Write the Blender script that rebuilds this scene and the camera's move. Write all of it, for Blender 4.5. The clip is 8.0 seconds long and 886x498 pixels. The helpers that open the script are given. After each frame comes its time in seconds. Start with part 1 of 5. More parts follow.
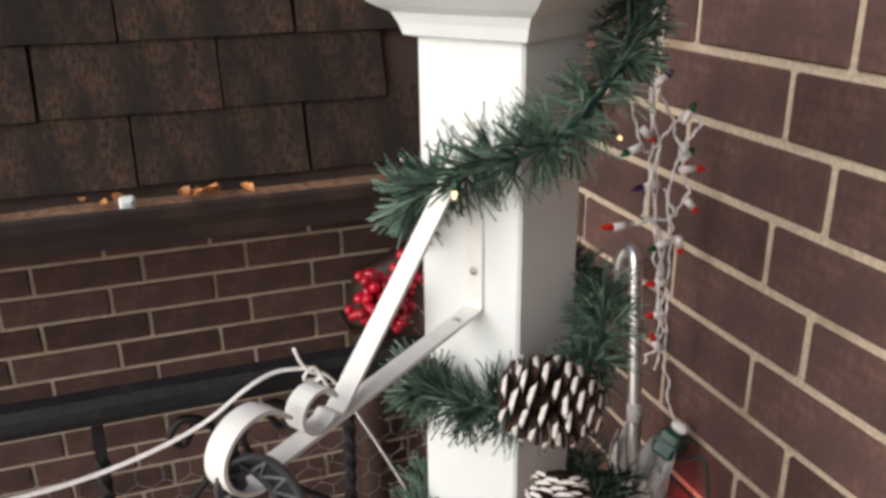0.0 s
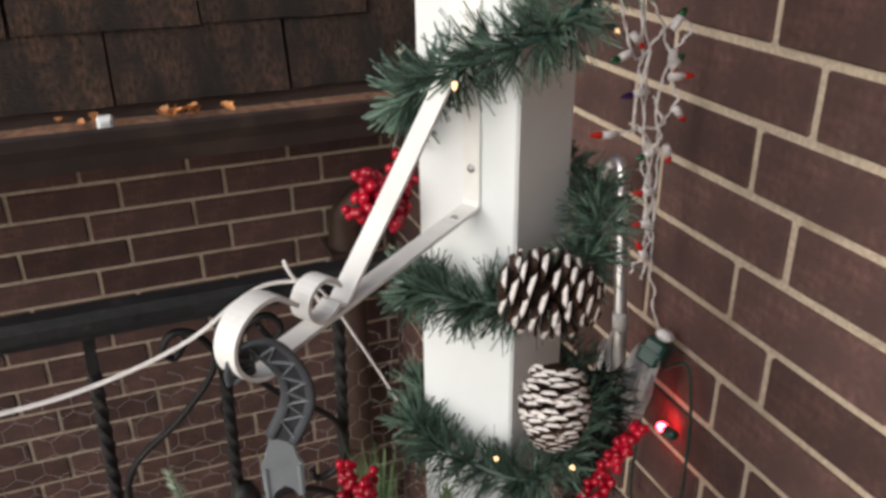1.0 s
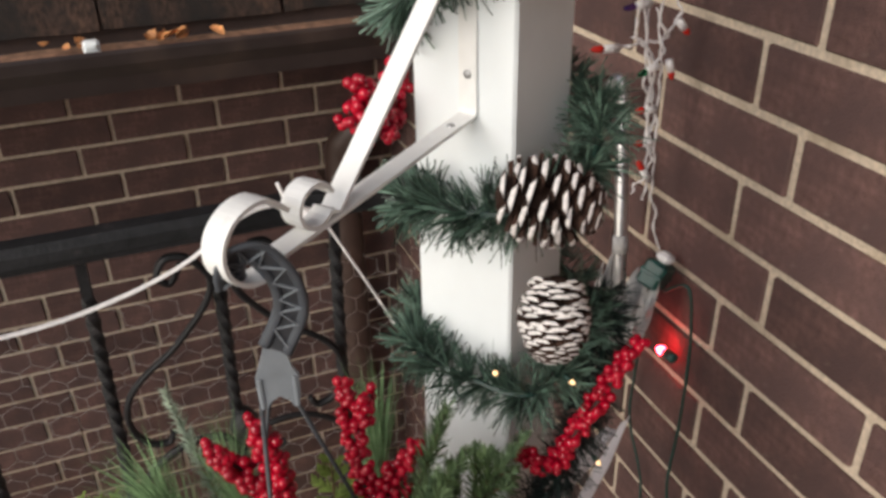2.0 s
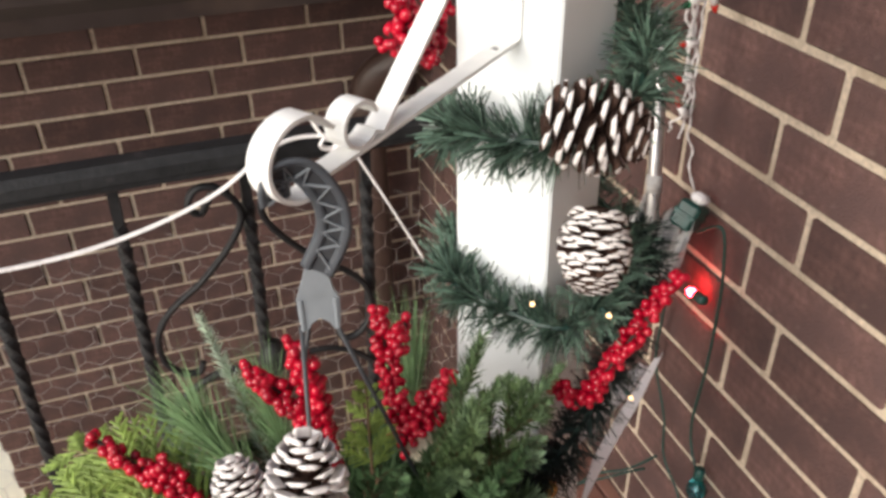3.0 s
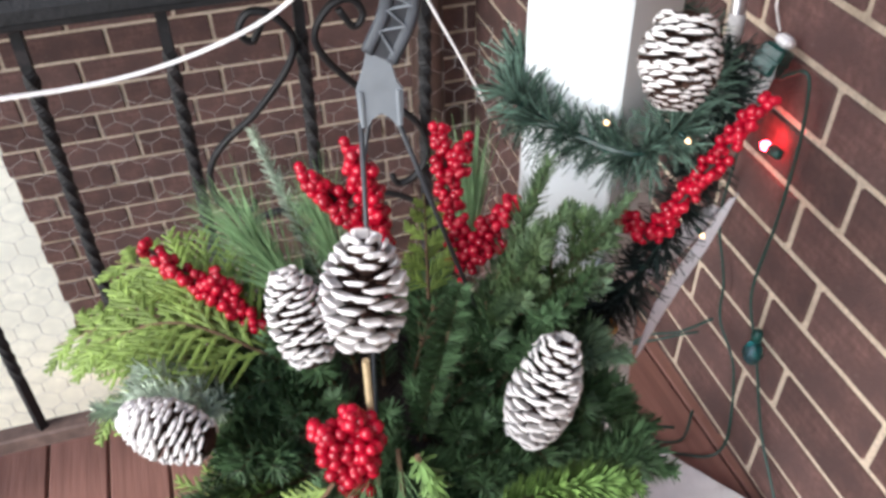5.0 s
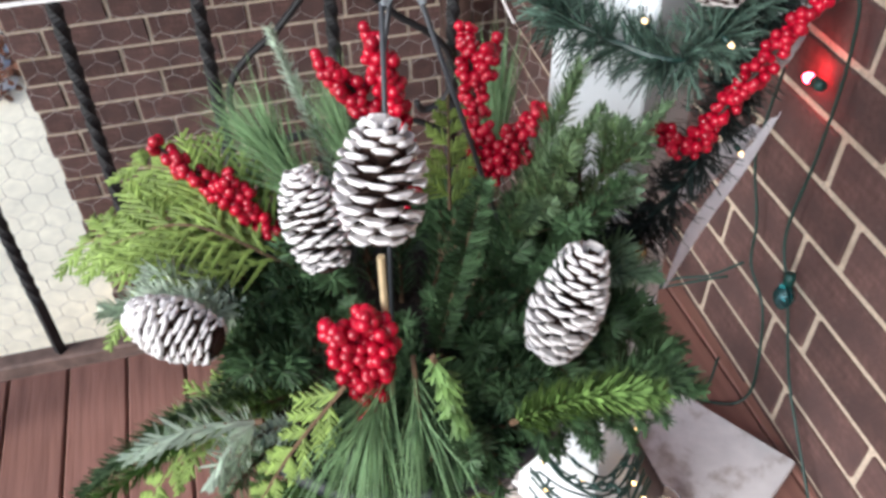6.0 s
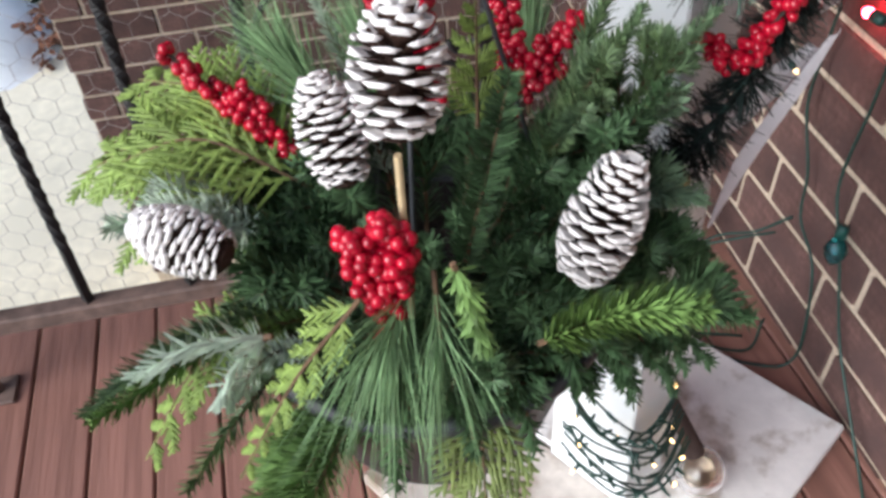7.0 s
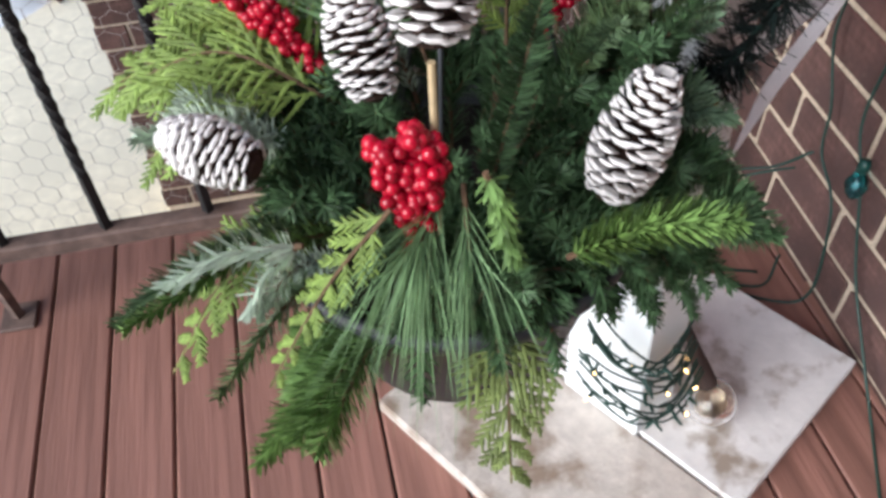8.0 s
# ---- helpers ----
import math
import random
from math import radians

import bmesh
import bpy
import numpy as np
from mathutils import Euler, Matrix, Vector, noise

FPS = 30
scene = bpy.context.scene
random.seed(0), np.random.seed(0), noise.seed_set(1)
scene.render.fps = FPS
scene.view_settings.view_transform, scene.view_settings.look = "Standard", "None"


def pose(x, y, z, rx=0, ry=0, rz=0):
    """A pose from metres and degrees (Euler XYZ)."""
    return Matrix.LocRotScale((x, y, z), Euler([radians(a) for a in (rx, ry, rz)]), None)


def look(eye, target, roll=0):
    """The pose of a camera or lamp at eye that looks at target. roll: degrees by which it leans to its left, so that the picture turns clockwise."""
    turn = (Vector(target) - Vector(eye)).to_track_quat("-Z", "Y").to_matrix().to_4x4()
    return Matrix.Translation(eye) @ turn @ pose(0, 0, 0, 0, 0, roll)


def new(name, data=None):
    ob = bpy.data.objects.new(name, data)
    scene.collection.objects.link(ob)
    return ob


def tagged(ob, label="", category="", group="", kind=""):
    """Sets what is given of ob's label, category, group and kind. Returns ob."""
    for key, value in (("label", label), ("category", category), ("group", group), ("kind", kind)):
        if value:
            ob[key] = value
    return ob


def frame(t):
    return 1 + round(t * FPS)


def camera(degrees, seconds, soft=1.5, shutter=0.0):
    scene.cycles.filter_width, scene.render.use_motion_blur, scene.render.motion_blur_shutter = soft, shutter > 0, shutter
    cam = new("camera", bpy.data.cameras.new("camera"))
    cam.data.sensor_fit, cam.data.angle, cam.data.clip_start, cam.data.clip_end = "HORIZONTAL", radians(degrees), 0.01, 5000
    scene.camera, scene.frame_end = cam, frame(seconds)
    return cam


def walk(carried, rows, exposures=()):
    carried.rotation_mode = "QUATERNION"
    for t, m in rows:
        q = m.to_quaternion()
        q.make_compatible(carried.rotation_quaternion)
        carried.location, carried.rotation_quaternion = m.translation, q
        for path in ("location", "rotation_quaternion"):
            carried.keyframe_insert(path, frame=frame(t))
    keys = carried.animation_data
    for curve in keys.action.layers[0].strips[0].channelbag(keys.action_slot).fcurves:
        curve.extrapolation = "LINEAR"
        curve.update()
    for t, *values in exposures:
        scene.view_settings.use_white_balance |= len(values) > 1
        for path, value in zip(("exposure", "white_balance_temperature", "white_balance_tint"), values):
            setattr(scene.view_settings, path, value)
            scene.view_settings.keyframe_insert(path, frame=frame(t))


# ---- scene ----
cam = camera(56.3, 8.0, soft=3.3)
PATH = [
    (0, (-0.256, 0.315, 1.418), (0.36, 2.085, 0.718), -0.8),
    (0.5, (-0.273, 0.304, 1.406), (0.358, 2.04, 0.639), -0.8),
    (1, (-0.279, 0.31, 1.389), (0.372, 2.002, 0.545), -0.7),
    (1.5, (-0.272, 0.316, 1.372), (0.386, 1.968, 0.456), -0.7),
    (1.7, (-0.273, 0.316, 1.366), (0.376, 1.957, 0.425), -0.9),
    (2.8, (-0.287, 0.318, 1.342), (0.29, 1.918, 0.291), -1.1),
    (3, (-0.292, 0.322, 1.339), (0.271, 1.909, 0.26), -0.9),
    (3.5, (-0.297, 0.32, 1.321), (0.227, 1.875, 0.178), -0.8),
    (4, (-0.297, 0.326, 1.296), (0.182, 1.841, 0.082), -0.8),
    (4.5, (-0.303, 0.329, 1.283), (0.144, 1.807, 0.013), -1.0),
    (5.8, (-0.306, 0.325, 1.229), (0.027, 1.757, -0.127), -1.8),
    (6, (-0.305, 0.324, 1.215), (0.02, 1.742, -0.156), -1.6),
    (6.5, (-0.304, 0.327, 1.171), (-0.033, 1.772, -0.185), -2.3),
    (7, (-0.297, 0.321, 1.15), (-0.071, 1.73, -0.251), -3.7),
    (7.5, (-0.306, 0.315, 1.14), (-0.102, 1.69, -0.297), -3.5),
    (8, (-0.314, 0.31, 1.137), (-0.13, 1.627, -0.358), -3.8),
]
EXPOSURES = [(0.0, 0.08, 7050, 12), (0.5, -0.04, 7050, 12), (1.7, -0.04, 7050, 12), (2.8, 0.68, 7150, 12), (3.1, 0.65, 7150, 12), (3.5, 0.33, 7250, 12), (4.0, 0.47, 7100, 12), (4.5, 0.95, 6450, 12), (6.5, 0.84, 6250, 11), (8.0, 0.73, 6250, 11)]
walk(cam, [(t, look(eye, target, roll)) for t, eye, target, roll in PATH], EXPOSURES)

# ---- light: open shade under a bright winter sky ----
world = bpy.data.worlds.new("sky")
scene.world = world
world.use_nodes = True
wn = world.node_tree
sky = wn.nodes.new("ShaderNodeTexSky")
sky.sky_type = "NISHITA"
sky.sun_disc = False
sky.sun_elevation, sky.sun_rotation = radians(38), radians(-110)
sky.air_density, sky.dust_density, sky.ozone_density = 1.0, 2.0, 1.5
wn.links.new(sky.outputs[0], wn.nodes["Background"].inputs[0])
wn.nodes["Background"].inputs[1].default_value = 0.105
sun = new("sun", bpy.data.lights.new("sun", "SUN"))
sun.data.energy, sun.data.angle, sun.data.color = 2.7, radians(56), (0.97, 0.985, 0.98)
sun.matrix_world = look((-2.6, -0.58, 1.95), (0, 0.9, 0.6))


# ---- materials ----
def material(name, base, rough=0.6, metal=0.0, grain=30.0, spread=0.25, bump=0.15, detail=None, tone=None, vary=0.0, island=False,
             spec=0.5, stretch=None, dirt=None, dirt_scale=6.0, dirt_level=0.55, bump_scale=None, through_light=0.0):
    """Procedural surface: two scales of mottling, optional stains, fine relief and a variation from piece to piece."""
    m = bpy.data.materials.new(name)
    m.use_nodes = True
    n, l = m.node_tree.nodes, m.node_tree.links
    b = n["Principled BSDF"]
    co = n.new("ShaderNodeTexCoord")
    mapped = n.new("ShaderNodeMapping")
    mapped.inputs["Scale"].default_value = stretch or (1, 1, 1)
    l.new(co.outputs["Object"], mapped.inputs["Vector"])

    def noise_at(scale, levels=6.0):
        t = n.new("ShaderNodeTexNoise")
        t.inputs["Scale"].default_value, t.inputs["Detail"].default_value = scale, levels
        l.new(mapped.outputs[0], t.inputs["Vector"])
        return t

    def mix(kind, f, a, c):
        x = n.new("ShaderNodeMix")
        x.data_type, x.blend_type = "RGBA", kind
        for sock, v in ((x.inputs[0], f), (x.inputs[6], a), (x.inputs[7], c)):
            if hasattr(v, "is_linked"):
                l.new(v, sock)
            else:
                sock.default_value = v
        return x.outputs[2]

    def ramp(src, lo, hi):
        r = n.new("ShaderNodeMapRange")
        r.inputs[1].default_value, r.inputs[2].default_value = lo, hi
        l.new(src, r.inputs[0])
        return r.outputs[0]

    dark = (*[c * (1 - spread) for c in base], 1)
    light = (*[min(1, c * (1 + spread)) for c in base], 1)
    fine, broad = noise_at(grain), noise_at(grain / 7, 3.0)
    col = mix("MIX", ramp(fine.outputs[0], 0.3, 0.7), dark, light)
    if tone:
        col = mix("MIX", ramp(broad.outputs[0], 0.4, 0.65), col, (*tone, 1))
    if dirt:
        col = mix("MIX", ramp(noise_at(dirt_scale, 8.0).outputs[0], dirt_level, dirt_level + 0.16), col, (*dirt, 1))
    if vary:
        if island:
            g = n.new("ShaderNodeNewGeometry")
            rnd = g.outputs["Random Per Island"]
        else:
            g = n.new("ShaderNodeObjectInfo")
            rnd = g.outputs["Random"]
        h = n.new("ShaderNodeHueSaturation")
        r = n.new("ShaderNodeMapRange")
        r.inputs[3].default_value, r.inputs[4].default_value = 1 - vary, 1 + vary
        l.new(rnd, r.inputs[0])
        l.new(r.outputs[0], h.inputs["Value"])
        l.new(col, h.inputs["Color"])
        col = h.outputs[0]
    l.new(col, b.inputs["Base Color"])
    b.inputs["Metallic"].default_value = metal
    b.inputs["Specular IOR Level"].default_value = spec
    rr = n.new("ShaderNodeMapRange")
    rr.inputs[3].default_value, rr.inputs[4].default_value = max(0.05, rough - 0.1), min(1, rough + 0.1)
    l.new(fine.outputs[0], rr.inputs[0])
    l.new(rr.outputs[0], b.inputs["Roughness"])
    if through_light:
        b.inputs["Subsurface Weight"].default_value = through_light
        b.inputs["Subsurface Radius"].default_value = (0.003, 0.003, 0.002)
    if bump:
        bp = n.new("ShaderNodeBump")
        bp.inputs["Strength"].default_value, bp.inputs["Distance"].default_value = bump, 0.004
        l.new(noise_at(bump_scale or grain * 3).outputs[0], bp.inputs["Height"])
        l.new(bp.outputs[0], b.inputs["Normal"])
    return m


def glowing(name, colour, strength):
    m = bpy.data.materials.new(name)
    m.use_nodes = True
    b = m.node_tree.nodes["Principled BSDF"]
    b.inputs["Base Color"].default_value = b.inputs["Emission Color"].default_value = (*colour, 1)
    b.inputs["Emission Strength"].default_value = strength
    b.inputs["Roughness"].default_value = 0.2
    return m


def glassy(name, colour, rough=0.05):
    m = bpy.data.materials.new(name)
    m.use_nodes = True
    b = m.node_tree.nodes["Principled BSDF"]
    b.inputs["Base Color"].default_value = (*colour, 1)
    b.inputs["Transmission Weight"].default_value = 1.0
    b.inputs["Roughness"].default_value = rough
    return m


BRICK = material("brick_brown", (0.137, 0.078, 0.069), 0.85, grain=90, spread=0.3, bump=0.8, tone=(0.098, 0.06, 0.056), vary=0.22, dirt=(0.17, 0.115, 0.098), dirt_scale=30, dirt_level=0.66, spec=0.15)
MORTAR = material("mortar", (0.58, 0.48, 0.37), 0.95, grain=140, spread=0.22, bump=0.6, dirt=(0.36, 0.28, 0.2), dirt_scale=9)
SHINGLE = material("asphalt_shingle", (0.046, 0.025, 0.017), 0.95, stretch=(1, 0.45, 1), grain=150, spread=0.9, bump=1.0, tone=(0.013, 0.009, 0.008), vary=0.3, bump_scale=500, dirt=(0.011, 0.008, 0.007), dirt_scale=9, dirt_level=0.47)
GUTTER = material("gutter_brown", (0.03, 0.021, 0.019), 0.5, grain=18, spread=0.25, bump=0.1, dirt=(0.06, 0.04, 0.032), dirt_scale=8)
TROUGH = material("gutter_dirt", (0.22, 0.12, 0.075), 0.9, grain=60, spread=0.5, bump=0.6, dirt=(0.15, 0.08, 0.04))
DECK = material("deck_stain", (0.285, 0.14, 0.108), 0.45, grain=34, stretch=(1, 0.06, 1), spread=0.3, bump=0.45, tone=(0.2, 0.10, 0.075), vary=0.12, dirt=(0.3, 0.19, 0.15), dirt_scale=10, dirt_level=0.6)
UNDER = material("joist_dark", (0.05, 0.03, 0.025), 0.9)
WHITE = material("white_paint", (0.80, 0.84, 0.85), 0.45, grain=14, spread=0.04, bump=0.06, dirt=(0.68, 0.66, 0.62), dirt_scale=12, dirt_level=0.68)
BASEPAINT = material("worn_white_paint", (0.74, 0.715, 0.70), 0.6, grain=30, spread=0.08, bump=0.2, dirt=(0.33, 0.27, 0.22), dirt_scale=17, dirt_level=0.53)
BASEWORN = material("weathered_board", (0.56, 0.50, 0.45), 0.8, grain=40, spread=0.15, bump=0.3, dirt=(0.27, 0.2, 0.15), dirt_scale=14, dirt_level=0.49)
IRON = material("black_iron", (0.012, 0.012, 0.013), 0.55, spec=0.3, grain=60, spread=0.4, bump=0.25, dirt=(0.06, 0.05, 0.05), dirt_scale=25, dirt_level=0.62)
RUST = material("rusty_rail", (0.13, 0.085, 0.07), 0.75, grain=40, spread=0.35, bump=0.4, dirt=(0.09, 0.05, 0.035), dirt_scale=14)
WIRE = material("galvanised_wire", (0.5, 0.46, 0.43), 0.5, metal=0.2, grain=80, bump=0)
CONCRETE = material("pale_concrete", (0.82, 0.76, 0.60), 0.9, grain=20, spread=0.1, bump=0.2, tone=(0.74, 0.69, 0.55), dirt=(0.42, 0.38, 0.31), dirt_scale=4, dirt_level=0.64)
SNOW = material("snow", (0.86, 0.88, 0.9), 0.7, grain=30, spread=0.04, bump=0.4)
LEAFMOULD = material("brown_leaves", (0.2, 0.085, 0.05), 0.8, grain=60, spread=0.4, vary=0.4, island=True)
SHRUB = material("dark_shrub", (0.03, 0.05, 0.025), 0.7, grain=60, spread=0.4, vary=0.4, island=True)
STRAP = material("white_steel_strap", (0.82, 0.82, 0.8), 0.4, grain=40, spread=0.05, bump=0.08, dirt=(0.5, 0.46, 0.42), dirt_scale=30, dirt_level=0.68)
STEEL = material("screw_steel", (0.5, 0.5, 0.5), 0.35, metal=1.0, grain=80)
PLASTIC = material("grey_plastic_hanger", (0.06, 0.067, 0.078), 0.45, grain=60, spread=0.12, bump=0.05)
PLASTIC_L = material("grey_plastic_tab", (0.2, 0.22, 0.24), 0.5, grain=60, spread=0.1, bump=0.05)
POT = material("dark_grey_pot", (0.035, 0.038, 0.044), 0.5, grain=30, spread=0.15, bump=0.05)
SOIL = material("potting_soil", (0.03, 0.02, 0.015), 0.95, grain=80, spread=0.5, bump=1.0)
# mid-green FIR, kept darker than FIRLIGHT to hold the inner mass's shade in colour
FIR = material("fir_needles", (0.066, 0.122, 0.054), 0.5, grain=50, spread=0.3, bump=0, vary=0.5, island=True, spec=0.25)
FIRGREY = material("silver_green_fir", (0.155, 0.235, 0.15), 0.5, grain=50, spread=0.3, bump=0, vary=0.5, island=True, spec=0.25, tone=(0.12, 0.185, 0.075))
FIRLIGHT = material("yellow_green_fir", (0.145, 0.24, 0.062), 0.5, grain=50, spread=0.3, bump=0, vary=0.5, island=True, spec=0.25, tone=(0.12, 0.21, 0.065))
FIRBLUE = material("noble_fir_needles", (0.48, 0.57, 0.45), 0.55, grain=50, spread=0.25, bump=0, vary=0.35, island=True, spec=0.2)
PINE = material("white_pine_needles", (0.17, 0.28, 0.13), 0.45, grain=40, spread=0.3, bump=0, vary=0.4, island=True, spec=0.2)
CEDAR = material("cedar_sprays", (0.195, 0.275, 0.068), 0.5, grain=50, spread=0.25, bump=0, vary=0.35, island=True, through_light=0.15, spec=0.2)
OLIVE = material("olive_cedar", (0.15, 0.19, 0.06), 0.6, grain=50, spread=0.25, bump=0, vary=0.35, island=True, spec=0.2)
TWIG = material("twig_bark", (0.13, 0.075, 0.04), 0.85, grain=120, spread=0.3, bump=0.4)
CUT = material("cut_wood", (0.5, 0.27, 0.13), 0.8, grain=100, spread=0.2)
TINSEL = material("garland_needles", (0.078, 0.130, 0.098), 0.42, grain=60, spread=0.3, bump=0, vary=0.85, island=True, spec=0.35)
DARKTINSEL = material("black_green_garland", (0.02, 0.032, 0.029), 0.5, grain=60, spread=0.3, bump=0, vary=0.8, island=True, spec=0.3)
BERRY = material("berry_red", (0.38, 0.003, 0.02), 0.22, grain=2, spread=0.15, bump=0.0, vary=0.3)
STEMDARK = material("berry_stem", (0.03, 0.02, 0.015), 0.8)
SCALE = material("cone_scale", (0.042, 0.021, 0.015), 0.8, grain=5, spread=0.35, bump=0, vary=0.3, spec=0.2)
FROST = material("white_frosting", (0.76, 0.72, 0.70), 0.85, grain=5, spread=0.14, bump=0, vary=0.06, dirt=(0.55, 0.5, 0.47), dirt_scale=3, dirt_level=0.66)
STICK = material("wooden_pick", (0.5, 0.38, 0.22), 0.7, grain=80, spread=0.15)
STRING = material("white_cord", (0.82, 0.79, 0.78), 0.6, grain=90, spread=0.12, bump=0.1)
CABLE = material("green_cable", (0.012, 0.045, 0.035), 0.4, grain=80, spread=0.2)
PLUGG = material("green_plug", (0.006, 0.055, 0.046), 0.35, grain=80, spread=0.2)
BULB_RED = material("red_bulb", (0.62, 0.03, 0.02), 0.15, grain=40, spread=0.1, bump=0)
BULB_GREEN = glassy("green_bulb", (0.02, 0.3, 0.12), 0.15)
BULB_PURPLE = glassy("purple_bulb", (0.12, 0.04, 0.3), 0.15)
BULB_CLEAR = glassy("clear_bulb", (0.95, 0.9, 0.8), 0.05)
BULB_TEAL = glassy("teal_bulb", (0.05, 0.5, 0.55), 0.1)
GLOW_RED = glowing("lit_red_bulb", (1.0, 0.02, 0.035), 60)
GLOW_WARM = glowing("lit_warm_bulb", (1.0, 0.68, 0.36), 1.4)
GLOW_LED = glowing("lit_warm_led", (1.0, 0.62, 0.25), 4.0)
GOLD = material("gold_bead", (0.75, 0.5, 0.18), 0.25, metal=1.0, grain=60)
DOWNPIPE = material("brown_downpipe", (0.062, 0.035, 0.028), 0.45, grain=25, spread=0.2, bump=0.05)
ALU = material("aluminium_tube", (0.62, 0.6, 0.6), 0.3, metal=0.9, grain=60, spread=0.15, bump=0.03)
RIBBON = material("silver_grey_ribbon", (0.48, 0.47, 0.46), 0.65, grain=160, spread=0.15, bump=0.3)
SATIN = material("white_ribbon", (0.76, 0.74, 0.76), 0.5, grain=60, spread=0.08, bump=0.15)


# ---- mesh helpers ----
class Shape:
    """Vertices and faces that grow piece by piece."""

    def __init__(self):
        self.v, self.f, self.m = [], [], []

    def add(self, verts, faces, mat=0):
        o = len(self.v)
        self.v.extend(tuple(p) for p in verts)
        self.f.extend(tuple(i + o for i in f) for f in faces)
        self.m.extend([mat] * len(faces))
        return self

    def mesh(self, name, *mats, smooth=False):
        me = bpy.data.meshes.new(name)
        me.from_pydata(self.v, [], self.f)
        for m in mats:
            me.materials.append(m)
        me.polygons.foreach_set("material_index", self.m)
        if smooth:
            me.polygons.foreach_set("use_smooth", [True] * len(self.f))
        me.update()
        return me


def part(name, shape, mat, parent=None, label="", smooth=False):
    me = shape if isinstance(shape, bpy.types.Mesh) else shape.mesh(name, *(mat if isinstance(mat, tuple) else (mat,)), smooth=smooth)
    ob = new(name, me)
    if parent:
        ob.parent = parent
    if label:
        tagged(ob, label)
    return ob


def thing(name, place, label, category, group="", kind=""):
    ob = new(name)
    ob.location = place
    ob.empty_display_size = 0.02
    return tagged(ob, label, category, group, kind)


def local(parent, ob):
    """Keeps a part, modelled in world places, where it is under its thing."""
    ob.matrix_parent_inverse = Matrix.Translation(-Vector(parent.location))
    return ob


def box(s, lo, hi, bevel=0.0, mat=0, m=None):
    (x0, y0, z0), (x1, y1, z1) = lo, hi
    b = min(bevel, (x1 - x0) / 2.5, (y1 - y0) / 2.5, (z1 - z0) / 2.5)
    if b <= 0:
        v = [(x, y, z) for z in (z0, z1) for x, y in ((x0, y0), (x1, y0), (x1, y1), (x0, y1))]
        f = [(3, 2, 1, 0), (4, 5, 6, 7), (0, 1, 5, 4), (1, 2, 6, 5), (2, 3, 7, 6), (3, 0, 4, 7)]
    else:
        def ring(x0, y0, x1, y1, z, c):
            return [(x0 + c, y0, z), (x1 - c, y0, z), (x1, y0 + c, z), (x1, y1 - c, z), (x1 - c, y1, z), (x0 + c, y1, z), (x0, y1 - c, z), (x0, y0 + c, z)]
        v = ring(x0 + b, y0 + b, x1 - b, y1 - b, z0, b * 0.4) + ring(x0, y0, x1, y1, z0 + b, b) + ring(x0, y0, x1, y1, z1 - b, b) + ring(x0 + b, y0 + b, x1 - b, y1 - b, z1, b * 0.4)
        f = [tuple(range(7, -1, -1)), tuple(range(24, 32))]
        for r in range(3):
            f += [(r * 8 + i, r * 8 + (i + 1) % 8, r * 8 + 8 + (i + 1) % 8, r * 8 + 8 + i) for i in range(8)]
    if m is not None:
        v = [m @ Vector(p) for p in v]
    return s.add(v, f, mat)


def smooth_path(points, n=8):
    """Catmull-Rom through the points."""
    p = [Vector(q) for q in points]
    p = [p[0] * 2 - p[1]] + p + [p[-1] * 2 - p[-2]]
    out = []
    for i in range(1, len(p) - 2):
        for k in range(n):
            t = k / n
            out.append(0.5 * (2 * p[i] + (p[i + 1] - p[i - 1]) * t + (2 * p[i - 1] - 5 * p[i] + 4 * p[i + 1] - p[i + 2]) * t * t + (3 * p[i] - p[i - 1] - 3 * p[i + 1] + p[i + 2]) * t ** 3))
    return out + [p[-2]]


def frames_along(path, up=(0.13, 0.2, 1)):
    out, side = [], None
    for i, p in enumerate(path):
        d = (path[min(i + 1, len(path) - 1)] - path[max(i - 1, 0)]).normalized()
        s = d.cross(Vector(up)) if side is None else side - d * side.dot(d)
        if s.length < 1e-4:
            s = d.cross(Vector((1, 0.3, 0)))
        side = s.normalized()
        out.append((p, d, side, d.cross(side)))
    return out


def tube(s, path, radius, sides=8, mat=0, flat=1.0, caps=True, up=(0.13, 0.2, 1)):
    """A round or flattened bar along a path; radius may be a function of the share of the way."""
    fr = frames_along([Vector(p) for p in path], up)
    v, f, n = [], [], len(fr)
    for i, (p, d, a, b) in enumerate(fr):
        r = radius(i / max(1, n - 1)) if callable(radius) else radius
        for k in range(sides):
            w = 2 * math.pi * (k + 0.5) / sides
            v.append(p + a * (r * math.cos(w)) + b * (r * flat * math.sin(w)))
    for i in range(n - 1):
        f += [(i * sides + k, i * sides + (k + 1) % sides, (i + 1) * sides + (k + 1) % sides, (i + 1) * sides + k) for k in range(sides)]
    if caps:
        f += [tuple(range(sides - 1, -1, -1)), tuple(range((n - 1) * sides, n * sides))]
    return s.add(v, f, mat)


